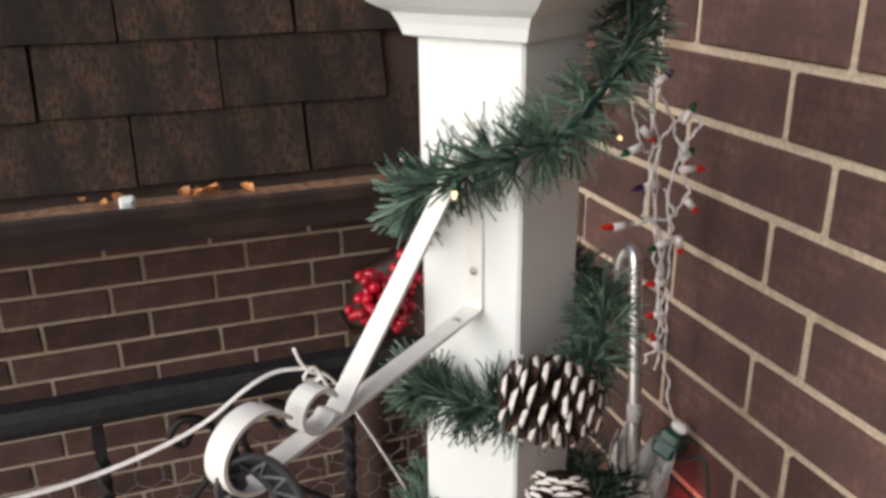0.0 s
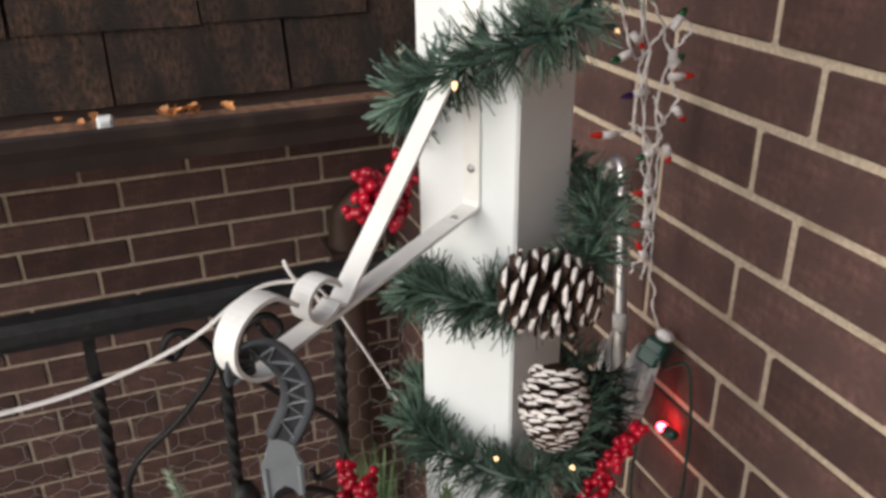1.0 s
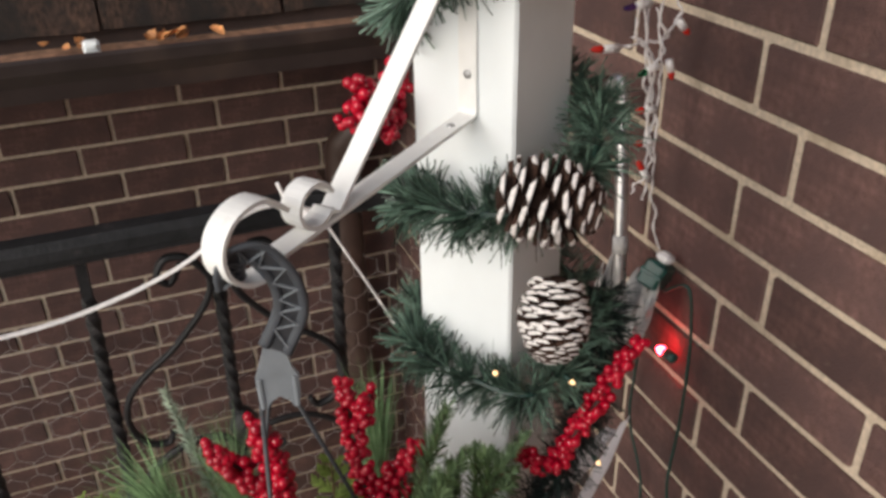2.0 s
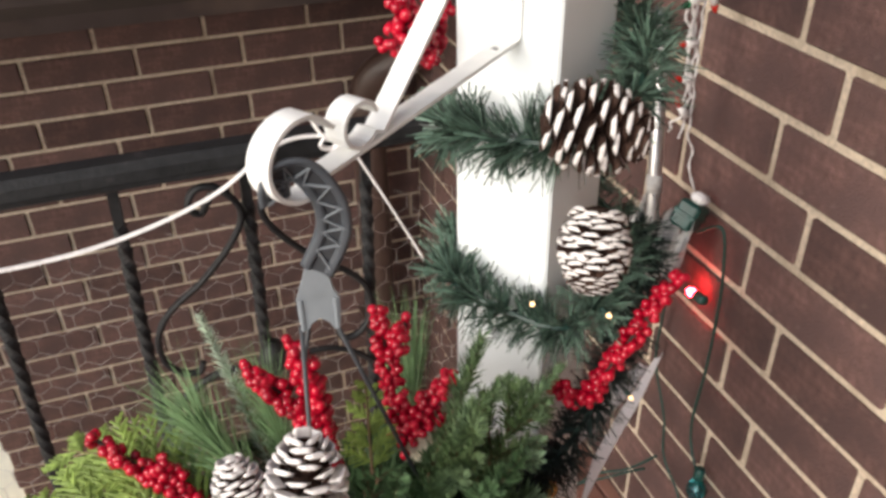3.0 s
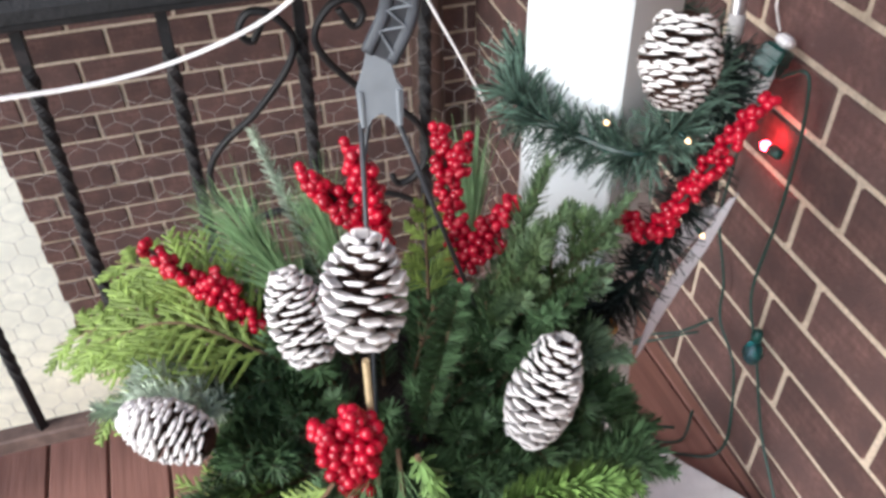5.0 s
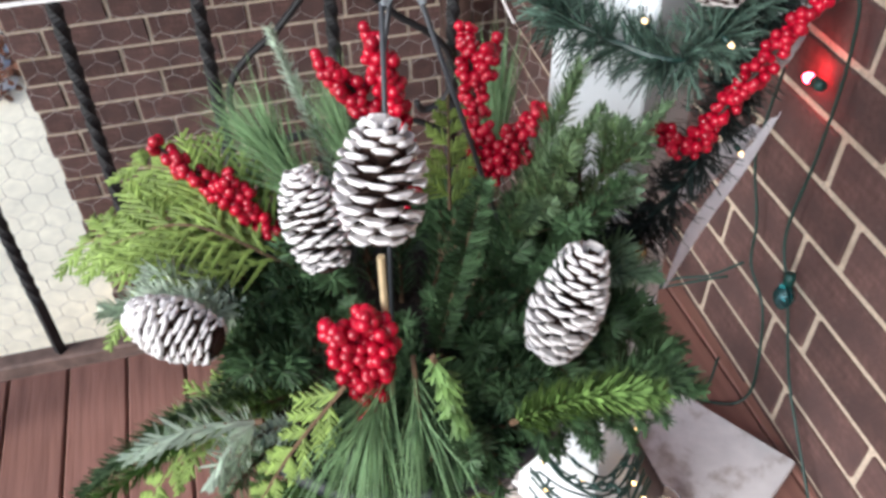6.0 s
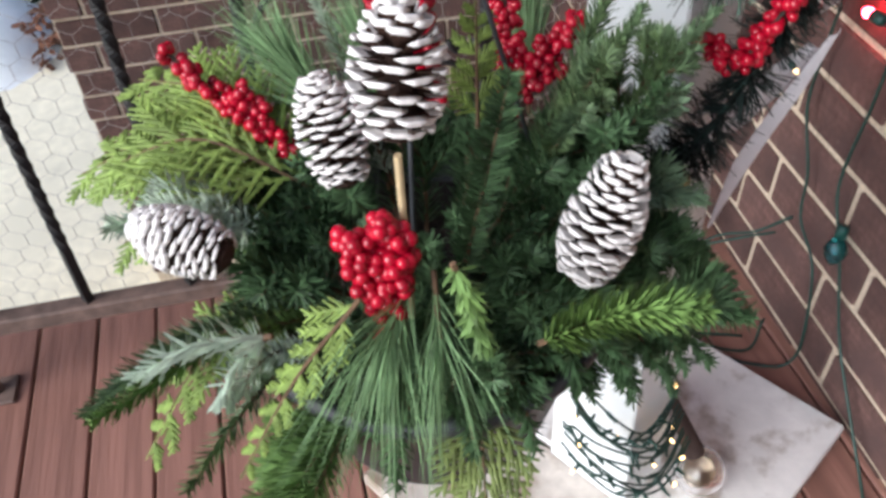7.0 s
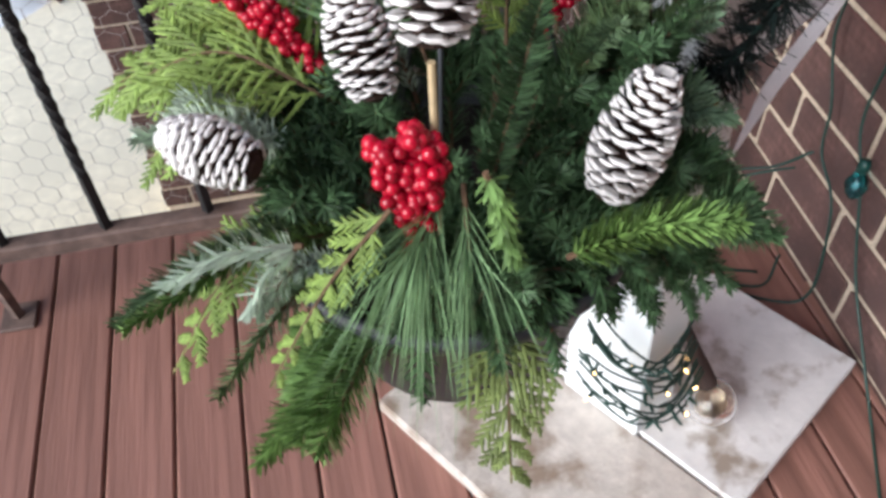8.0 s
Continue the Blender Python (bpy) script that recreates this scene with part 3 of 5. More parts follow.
# hanger: a truss-like hook, its tab and three wires
hook_path = smooth_path([(-0.2405, 0.768, 1.095), (-0.2405, 0.768, 1.104), (-0.2355, 0.768, 1.1125), (-0.222, 0.768, 1.1115), (-0.2095, 0.770, 1.092), (-0.2050, 0.775, 1.070), (-0.2075, 0.780, 1.052), (-0.2180, 0.785, 1.028)], 8)
fr = frames_along(hook_path, (0.4, -0.9, 0.1))
for off in (-1, 1):
    s = Shape()
    tube(s, [p + a * (0.0080 * off) for p, d, a, b in fr], 0.0024, 6, flat=1.8)
    pot_part("hook_rail", s, PLASTIC)
s = Shape()
for face in (-1, 1):
    zig = [p + a * (0.0068 * (1 if (i // 3) % 2 else -1)) + b * (0.0016 * face) for i, (p, d, a, b) in enumerate(fr) if i % 3 == 0]
    tube(s, zig, 0.0012, 5)
pot_part("hook_web", s, PLASTIC_L, "grey zigzag web of the hook", False)
s = Shape()
for (p, d, a, b), (p2, d2, a2, b2) in zip(fr, fr[1:]):
    q = [p + a * 0.007, p - a * 0.007, p2 - a2 * 0.007, p2 + a2 * 0.007]
    s.add([w + b * 0.0006 for w in q] + [w - b * 0.0006 for w in q], [(0, 1, 2, 3), (7, 6, 5, 4)])
pot_part("hook_plate", s, POT, "dark plate of the hook", False)
s = Shape()
outline = [(-0.006, 0.0), (-0.009, 0.010), (-0.0125, 0.020), (-0.015, 0.027), (-0.0145, 0.046), (-0.010, 0.054), (-0.006, 0.047), (0.0, 0.043), (0.006, 0.047), (0.010, 0.054), (0.0145, 0.046), (0.015, 0.027), (0.011, 0.020), (0.009, 0.010), (0.006, 0.0)]
n = len(outline)
wide, deep, crown = Vector((0.98, -0.2, 0)), Vector((0.2, 0.98, 0)), Vector((-0.2190, 0.787, 1.031))
s.add([crown + wide * a + deep * t - Vector((0, 0, b)) for t in (-0.002, 0.002) for a, b in outline], [tuple(range(n)), tuple(range(2 * n - 1, n - 1, -1))] + [(i, n + i, n + (i + 1) % n, (i + 1) % n) for i in range(n)])
for q in (-0.012, 0.012):
    tube(s, [crown + wide * q - Vector((0, 0, 0.026)) - deep * 0.002, crown + wide * q - Vector((0, 0, 0.052)) - deep * 0.002], 0.0018, 6)
pot_part("hanger_tab", s, PLASTIC_L, "light grey moulded tab of the hanger", False)
for e, start in (((-0.254, 0.742, 0.65), (-0.232, 0.793, 0.978)), ((-0.112, 0.862, 0.655), (-0.208, 0.790, 0.978)), ((-0.262, 0.90, 0.655), (-0.225, 0.797, 0.980))):
    s = Shape()
    tube(s, [start, [(a + b) / 2 for a, b in zip(start, e)], e], 0.0019, 6)
    pot_part("hanger_wire", s, POT)


# ---- greenery ----
def fir_shape(points, needle=0.02, count=260, width=0.0021, lift=0.35, seed=0, flat=0.6, taper=0.55, stem=0.0022):
    """A fir twig: needles all along a woody stem, combed to both sides and forwards."""
    rng = random.Random(seed)
    path = smooth_path(points, 10)
    fr = frames_along(path)
    wood, leaf = Shape(), Shape()
    tube(wood, path, lambda t: stem * (1 - 0.6 * t), 5)
    count = int(count * 1.5)
    for k in range(count):
        t = 0.04 + 0.96 * (k + rng.random()) / count
        i = min(len(fr) - 1, int(t * (len(fr) - 1)))
        p, d, a, b = fr[i]
        p = p.lerp(fr[min(i + 1, len(fr) - 1)][0], t * (len(fr) - 1) - i)
        w = rng.uniform(0, 2 * math.pi)
        rad = a * math.cos(w) + b * (math.sin(w) * flat)
        dirn = (rad.normalized() + d * rng.uniform(0.45, 0.95) + Vector((0, 0, 0.12))).normalized()
        ln = needle * rng.uniform(0.75, 1.1) * (1 - (1 - taper) * max(0, (t - 0.75) / 0.25))
        spike(leaf, p, dirn, ln, width * rng.uniform(0.8, 1.2), d.cross(dirn) + rand_dir(rng) * 0.2)
    return wood, leaf


def sprig(name, wood, leaf, mat, label, category="branch", group="", smooth=False):
    p = Vector(wood.v[0])
    top = thing(name, p, label, category, group)
    local(top, part("stem", wood, TWIG, top))
    local(top, part("needles", leaf, mat, top, smooth=smooth))
    return top


def fir(points, seed, mat=None, side=True, label="green fir sprig stuck into the hanging pot", **kw):
    mat = mat or FIR
    wood, leaf = fir_shape(points, seed=seed, **kw)
    rng = random.Random(seed + 99)
    if side:
        path = smooth_path(points, 10)
        fr = frames_along(path)
        L = sum((b - a).length for a, b in zip(path, path[1:]))
        for t in (0.3, 0.42, 0.55, 0.68):
            for sg in (-1, 1):
                p, d, a, b = fr[int(t * (len(fr) - 1))]
                ln = L * (0.95 - t) * rng.uniform(0.45, 0.7)
                e = p + (d * 0.75 + a * sg * rng.uniform(0.5, 0.8) + b * rng.uniform(-0.2, 0.2)).normalized() * ln
                kw2 = dict(kw)
                kw2["count"] = max(30, int(kw.get("count", 260) * ln / L))
                w2, l2 = fir_shape([p, p.lerp(e, 0.5) + Vector((0, 0, 0.004)), e], seed=seed + int(t * 100) + sg, **kw2)
                wood.add(w2.v, w2.f)
                leaf.add(l2.v, l2.f)
    return sprig("fir_sprig", wood, leaf, mat, label, "branch", "fir sprigs")


def pine(base, tip, seed, n=260, length=0.1, spread=0.5, droop=0.25, label="white pine tuft with long soft drooping needles"):
    """A pine tuft: long fine needles from the upper part of a short stem."""
    rng = random.Random(seed)
    wood, leaf = Shape(), Shape()
    path = smooth_path([base, Vector(base).lerp(Vector(tip), 0.5), tip], 6)
    tube(wood, path, 0.002, 5)
    d = (Vector(tip) - Vector(base)).normalized()
    for k in range(n):
        p = Vector(base).lerp(Vector(tip), rng.uniform(0.15, 1.0))
        dirn = (d + rand_dir(rng) * spread * rng.uniform(0.3, 1.0)).normalized()
        spike(leaf, p, dirn, length * rng.uniform(0.55, 1.08), 0.0011, rand_dir(rng).cross(dirn), droop=droop * rng.uniform(0.3, 1.2))
    return sprig("pine_tuft", wood, leaf, PINE, label, "branch", "pine tufts")


def cedar(points, seed, width=0.06, n=16, mat=None, normal=(0, -0.3, 1), label="bright yellow-green flat cedar spray in the planter"):
    """A flat cedar spray: side branchlets with scale-like lobes, lying in one plane."""
    rng = random.Random(seed)
    path = smooth_path(points, 12)
    wood, leaf = Shape(), Shape()
    tube(wood, path, lambda t: 0.0018 * (1 - 0.6 * t), 5)
    nv = Vector(normal)
    fine = min(1.0, 0.35 + width / 0.11)

    def scaly(p, e, w):
        d = (e - p).normalized()
        a = nv.cross(d).normalized()
        b = d.cross(a)
        L = (e - p).length
        k = max(3, int(L / 0.0035))
        v, f = [], []
        for i in range(k + 1):
            t = i / k
            r = w * (1 - 0.55 * t) * (1.0 if i % 2 else 0.62) + 0.0002
            c = p + d * (L * t)
            v += [c + a * r, c + b * r * 0.45, c - a * r, c - b * r * 0.45]
        for i in range(k):
            f += [(i * 4 + j, i * 4 + (j + 1) % 4, i * 4 + 4 + (j + 1) % 4, i * 4 + 4 + j) for j in range(4)]
        leaf.add(v, f + [(3, 2, 1, 0), tuple(range(len(v) - 4, len(v)))])

    N = len(path)
    for k in range(n):
        t = 0.08 + 0.9 * k / n
        i = int(t * (N - 1))
        p = path[i]
        d = (path[min(i + 1, N - 1)] - path[max(i - 1, 0)]).normalized()
        a = nv.cross(d).normalized()
        sg = 1 if k % 2 else -1
        L = width * (1.05 - 0.75 * t) * rng.uniform(0.8, 1.15)
        e = p + (d * 0.85 + a * sg * 0.75 + nv.normalized() * rng.uniform(-0.25, 0.2)).normalized() * L - Vector((0, 0, 0.12 * L))
        scaly(p, e, 0.0025 * fine)
        bd = (e - p).normalized()
        ba = nv.cross(bd).normalized()
        for q in range(1, 11):
            u = q / 11.5
            s2 = 1 if q % 2 else -1
            p2 = p.lerp(e, u)
            l2 = L * (0.46 - 0.3 * u) * rng.uniform(0.8, 1.2)
            e2 = p2 + (bd * 0.9 + ba * s2 * 0.65 + rand_dir(rng) * 0.12).normalized() * l2
            scaly(p2, e2, 0.0025 * fine)
    scaly(path[int(N * 0.6)], path[-1], 0.0018)
    return sprig("cedar_spray", wood, leaf, mat or CEDAR, label, "branch", "cedar sprays")


rng = random.Random(12)
B = Vector((BX, BY, BZ))


def arc(base, tip, lift=0.02):
    a, b = Vector(base), Vector(tip)
    return [a, a.lerp(b, 0.5) + Vector((0, 0, lift)), b]


# named sprigs that stand out
fir(arc((-0.215, 0.755, 0.68), (-0.188, 0.716, 0.887), 0.0), 1, needle=0.019, count=460, side=False, width=0.0021, mat=FIR)
fir(arc((-0.16, 0.80, 0.69), (-0.068, 0.808, 0.862), 0.015), 2, needle=0.0165, count=420, mat=FIRGREY)
fir(arc((-0.13, 0.79, 0.69), (0.004, 0.838, 0.835), 0.02), 3, needle=0.0165, count=420, mat=FIRGREY)
fir(arc((-0.15, 0.83, 0.69), (-0.064, 0.862, 0.868), 0.0), 4, needle=0.023, count=420, side=False, mat=FIRGREY)
fir(arc((-0.15, 0.765, 0.70), (-0.078, 0.741, 0.846), 0.0), 17, needle=0.0165, count=420, mat=FIR)
fir(arc((-0.11, 0.70, 0.665), (-0.038, 0.645, 0.712), 0.02), 5, needle=0.023, count=300, mat=FIR)
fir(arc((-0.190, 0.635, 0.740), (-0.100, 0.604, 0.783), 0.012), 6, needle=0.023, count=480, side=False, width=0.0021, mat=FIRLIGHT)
fir(arc((-0.15, 0.76, 0.66), (-0.035, 0.735, 0.615), 0.03), 7, needle=0.022, count=330)
fir(arc((-0.12, 0.76, 0.66), (-0.012, 0.715, 0.672), 0.03), 18, needle=0.023, count=300)
fir(arc((-0.14, 0.78, 0.68), (-0.025, 0.755, 0.725), 0.03), 8, needle=0.022, count=330, mat=FIRGREY)
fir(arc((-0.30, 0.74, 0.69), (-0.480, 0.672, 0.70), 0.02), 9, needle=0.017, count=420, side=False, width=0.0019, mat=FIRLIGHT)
fir(arc((-0.30, 0.74, 0.66), (-0.425, 0.622, 0.675), 0.03), 10, needle=0.018, count=260, side=False, mat=FIRGREY)
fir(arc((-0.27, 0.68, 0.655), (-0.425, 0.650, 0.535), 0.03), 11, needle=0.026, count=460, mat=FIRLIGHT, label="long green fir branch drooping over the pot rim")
fir(arc((-0.25, 0.86, 0.70), (-0.301, 0.985, 0.872), 0.01), 12, needle=0.014, count=300, side=False, mat=FIRBLUE)
fir(arc((-0.32, 0.80, 0.69), (-0.462, 0.80, 0.755), 0.03), 13, needle=0.022, count=330, mat=FIRBLUE, label="bluish silver noble fir sprig")
fir(arc((-0.352, 0.668, 0.756), (-0.452, 0.700, 0.704), 0.012), 14, needle=0.021, count=95, side=False, mat=FIRBLUE, flat=0.25, width=0.0026, label="bluish silver noble fir sprig")
fir(arc((-0.355, 0.672, 0.752), (-0.398, 0.665, 0.705), 0.010), 20, needle=0.018, count=60, side=False, mat=FIRBLUE, flat=0.25, width=0.0026, label="bluish silver noble fir sprig")
fir(arc((-0.33, 0.70, 0.70), (-0.392, 0.660, 0.705), 0.02), 15, needle=0.016, count=170, side=False, mat=FIRBLUE, label="bluish silver noble fir sprig")
fir(arc((-0.33, 0.74, 0.70), (-0.495, 0.700, 0.674), 0.025), 19, needle=0.018, count=520, side=False, width=0.002, flat=1.0, mat=FIRGREY, label="thick green fir tip sticking out over the pot rim")
fir(arc((-0.22, 0.70, 0.66), (-0.225, 0.61, 0.745), 0.02), 16, needle=0.016, count=260, side=False)
pine((-0.258, 0.69, 0.765), (-0.280, 0.660, 0.748), 1, n=125, length=0.120, spread=0.72, droop=0.45)
pine((-0.245, 0.69, 0.765), (-0.250, 0.650, 0.745), 2, n=45, length=0.105, spread=0.6, droop=0.7)
pine((-0.27, 0.85, 0.74), (-0.315, 0.90, 0.80), 3, n=380, length=0.10, spread=0.65, droop=0.1)
pine((-0.24, 0.86, 0.74), (-0.255, 0.91, 0.80), 4, n=220, length=0.09, spread=0.6, droop=0.05)
fir(arc((-0.14, 0.75, 0.66), (-0.128, 0.70, 0.580), 0.03), 22, needle=0.021, count=330)
fir(arc((-0.13, 0.75, 0.66), (-0.080, 0.705, 0.570), 0.03), 23, needle=0.021, count=330)
fir(arc((-0.12, 0.76, 0.67), (-0.032, 0.710, 0.572), 0.03), 24, needle=0.021, count=330)
for tip, seed in (((-0.111, 0.715, 0.548), 25), ((-0.071, 0.715, 0.527), 26), ((-0.035, 0.715, 0.535), 27), ((-0.002, 0.72, 0.556), 28), ((-0.090, 0.70, 0.575), 29)):
    fir(arc((-0.11, 0.765, 0.65), tip, 0.02), seed, needle=0.019, count=300, label="dark green fir sprig hanging over the pot rim")
pine((-0.12, 0.90, 0.72), (-0.11, 0.94, 0.78), 6, n=160, length=0.1, spread=0.5, droop=0.0)
cedar(arc((-0.31, 0.84, 0.72), (-0.515, 0.945, 0.70), 0.05), 1, 0.10, 20)
cedar(arc((-0.31, 0.83, 0.73), (-0.475, 0.885, 0.745), 0.04), 2, 0.10, 20)
cedar(arc((-0.31, 0.85, 0.73), (-0.44, 0.945, 0.785), 0.03), 3, 0.085, 18)
cedar(arc((-0.31, 0.82, 0.71), (-0.475, 0.855, 0.69), 0.04), 4, 0.085, 18)
cedar(arc((-0.33, 0.74, 0.69), (-0.485, 0.722, 0.575), 0.05), 5, 0.06, 16)
cedar(arc((-0.295, 0.668, 0.775), (-0.392, 0.628, 0.668), 0.012), 6, 0.032, 16)
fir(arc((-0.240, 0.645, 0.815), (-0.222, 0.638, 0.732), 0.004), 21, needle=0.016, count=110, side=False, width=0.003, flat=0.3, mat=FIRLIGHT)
cedar(arc((-0.22, 0.68, 0.64), (-0.235, 0.585, 0.545), 0.02), 9, 0.06, 16, mat=OLIVE, label="dull olive cedar spray hanging over the pot rim")
cedar(arc((-0.18, 0.84, 0.76), (-0.175, 0.86, 0.86), 0.0), 10, 0.04, 12, normal=(0.2, -1, 0.3))
# the mass behind them, its shade put into the darker FIR green
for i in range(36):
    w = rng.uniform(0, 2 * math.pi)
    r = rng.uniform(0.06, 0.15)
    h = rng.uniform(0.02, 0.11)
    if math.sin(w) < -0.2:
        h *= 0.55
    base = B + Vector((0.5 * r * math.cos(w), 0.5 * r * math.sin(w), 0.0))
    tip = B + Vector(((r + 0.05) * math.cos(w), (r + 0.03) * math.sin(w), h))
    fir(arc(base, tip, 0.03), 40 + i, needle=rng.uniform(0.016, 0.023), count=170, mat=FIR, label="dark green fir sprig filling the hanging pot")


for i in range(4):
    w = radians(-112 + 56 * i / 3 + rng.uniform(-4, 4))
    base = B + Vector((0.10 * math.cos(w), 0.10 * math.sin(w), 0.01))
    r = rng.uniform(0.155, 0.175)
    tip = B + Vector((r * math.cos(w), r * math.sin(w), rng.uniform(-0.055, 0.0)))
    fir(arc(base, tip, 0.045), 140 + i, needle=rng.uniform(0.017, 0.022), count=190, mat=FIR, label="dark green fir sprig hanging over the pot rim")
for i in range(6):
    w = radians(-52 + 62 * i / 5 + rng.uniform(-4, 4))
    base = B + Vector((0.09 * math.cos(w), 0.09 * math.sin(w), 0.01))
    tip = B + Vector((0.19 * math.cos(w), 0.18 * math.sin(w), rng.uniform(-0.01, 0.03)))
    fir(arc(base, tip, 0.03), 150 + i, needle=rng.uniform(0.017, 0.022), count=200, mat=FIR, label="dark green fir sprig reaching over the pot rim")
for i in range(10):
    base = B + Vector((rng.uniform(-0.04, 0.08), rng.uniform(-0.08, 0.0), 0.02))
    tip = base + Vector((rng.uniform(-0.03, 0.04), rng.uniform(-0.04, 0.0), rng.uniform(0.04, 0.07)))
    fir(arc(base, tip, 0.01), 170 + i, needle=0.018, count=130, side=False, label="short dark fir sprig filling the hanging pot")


# ---- pine cones ----
def cone_scale_mesh(frosted):
    """One woody scale: a thin root, a thick blunt tip with the white frosting on it."""
    s = Shape()
    rows = [(0.0, 0.16, 0.035), (0.30, 0.30, 0.04), (0.58, 0.47, 0.045), (0.80, 0.56, 0.055), (0.92, 0.53, 0.085), (0.985, 0.40, 0.085), (1.0, 0.22, 0.05)]
    v = []
    for x, w, t in rows:
        z = 0.10 * x * x
        v += [(x, -w, z + 0.12 * w), (x, -w * 0.5, z + t), (x, w * 0.5, z + t), (x, w, z + 0.12 * w), (x, w * 0.5, z - t), (x, -w * 0.5, z - t)]
    f, mt = [], []
    for i in range(len(rows) - 1):
        for j in range(6):
            f.append((i * 6 + j, i * 6 + (j + 1) % 6, i * 6 + 6 + (j + 1) % 6, i * 6 + 6 + j))
            mt.append(1 if i >= (frosted if j < 3 else frosted + 1) else 0)
    f.append(tuple(range(len(v) - 6, len(v))))
    mt.append(1)
    s.add(v, f)
    s.m = mt
    return s.mesh("scale", SCALE, FROST, smooth=True)


SCALE_LIGHT, SCALE_HEAVY, SCALE_TIPPED = cone_scale_mesh(3), cone_scale_mesh(2), cone_scale_mesh(4)


def pine_cone(base, tip, diameter, label, seed, count=74, open_=1.0, heavy=0):
    """Scales set in a spiral on a tapering core, from the stalk end at base to the tip."""
    rng = random.Random(seed)
    base, tip = Vector(base), Vector(tip)
    L = (tip - base).length
    top = new("pine_cone")
    top.empty_display_size = 0.02
    top.matrix_world = between(base, tip)
    tagged(top, label, "pine cone", "frosted pine cones")
    R = diameter / 2
    s = Shape()
    lathe(s, [(0.0, L * 0.08), (R * 0.4, L * 0.12), (R * 0.42, L * 0.45), (R * 0.28, L * 0.75), (0.0, L * 0.92)], sides=10)
    part("core", s, SCALE, top)
    for k in range(count):
        t = (k + 0.5) / count
        w = k * 2.39996
        env = (math.sin(math.pi * (0.17 + 0.74 * t)) ** 0.7)
        up = radians(-18 + (62 - 22 * open_) * t + 44 * max(0.0, t - 0.6) / 0.4)
        size = R * (0.50 + 0.25 * env) * rng.uniform(0.9, 1.1)
        reach = R * env * rng.uniform(0.96, 1.04)
        root = max(0.0, reach - size * math.cos(up))
        z = L * (0.16 + 0.80 * t) - size * math.sin(up) * (0.8 if t > 0.5 else 0.3)
        m = Matrix.Rotation(w, 4, "Z") @ Matrix.Translation((root, 0, z)) @ Matrix.Rotation(-up + rng.uniform(-0.12, 0.12), 4, "Y") @ Matrix.Rotation(rng.uniform(-0.15, 0.15), 4, "X") @ Matrix.Diagonal((size, size * (0.8 if heavy == 1 else 0.9), size * 0.9, 1))
        ob = new("scale", (SCALE_LIGHT, SCALE_HEAVY, SCALE_TIPPED)[heavy])
        ob.parent = top
        ob.matrix_local = m
    return top


pine_cone((-0.037, 0.841, 1.088), (0.040, 0.797, 1.076), 0.072, "large brown pine cone with frosted tips on the garland", 1, 76, 1.0, 2)
pine_cone((0.030, 0.842, 1.004), (0.010, 0.808, 0.934), 0.062, "brown pine cone with frosted edges hanging in the garland", 2, 165, 0.6, 2)
pine_cone((-0.259, 0.702, 0.853), (-0.247, 0.733, 0.937), 0.058, "open pine cone with white frosted scales on a wooden pick", 3, 80, 1.0, 1)
pine_cone((-0.287, 0.780, 0.760), (-0.300, 0.828, 0.840), 0.050, "slim frosted pine cone standing in the greenery", 4, 130, 0.7, 1)
pine_cone((-0.142, 0.703, 0.702), (-0.104, 0.720, 0.810), 0.056, "long frosted pine cone leaning in the fir sprigs", 5, 136, 0.5, 1)
pine_cone((-0.366, 0.724, 0.770), (-0.436, 0.766, 0.784), 0.046, "frosted whitish pine cone lying on the bluish fir", 6, 134, 0.8, 1)
pick = Shape()
tube(pick, [(-0.262, 0.700, 0.66), (-0.259, 0.700, 0.855)], 0.0026, 8)
tagged(part("wooden_pick", pick, STICK), "thin pale wooden pick holding up a pine cone", "stick")

# ---- berries ----
bm = bmesh.new()
bmesh.ops.create_icosphere(bm, subdivisions=2, radius=1.0)
BERRY_MESH = bpy.data.meshes.new("berry")
bm.to_mesh(BERRY_MESH)
bm.free()
BERRY_MESH.materials.append(BERRY)
BERRY_MESH.polygons.foreach_set("use_smooth", [True] * len(BERRY_MESH.polygons))


def berries(paths, seed, label, size=0.0045, fat=0.0105, per=1000):
    rng = random.Random(seed)
    top = thing("berry_sprig", paths[0][0], label, "berries", "red berry sprigs")
    s = Shape()
    for p in paths:
        tube(s, smooth_path(p, 6), 0.0016, 5)
    local(top, part("stem", s, STEMDARK, top))
    for p in paths:
        path = smooth_path(p, 8)
        L = sum((b - a).length for a, b in zip(path, path[1:]))
        n = max(6, int(per * L))
        for k in range(n):
            t = 0.08 + 0.92 * (k + rng.random()) / n
            q = path[min(len(path) - 1, int(t * (len(path) - 1) + rng.random()))]
            d = rand_dir(rng)
            ob = new("berry", BERRY_MESH)
            ob.parent = top
            r = size * rng.uniform(0.85, 1.15)
            c = q + d * fat * rng.uniform(0.55, 1.0) * (1.0 if t < 0.85 else 0.7)
            ob.matrix_local = Matrix.Translation(c - Vector(top.location)) @ Matrix.Diagonal((r, r, r, 1))
    return top


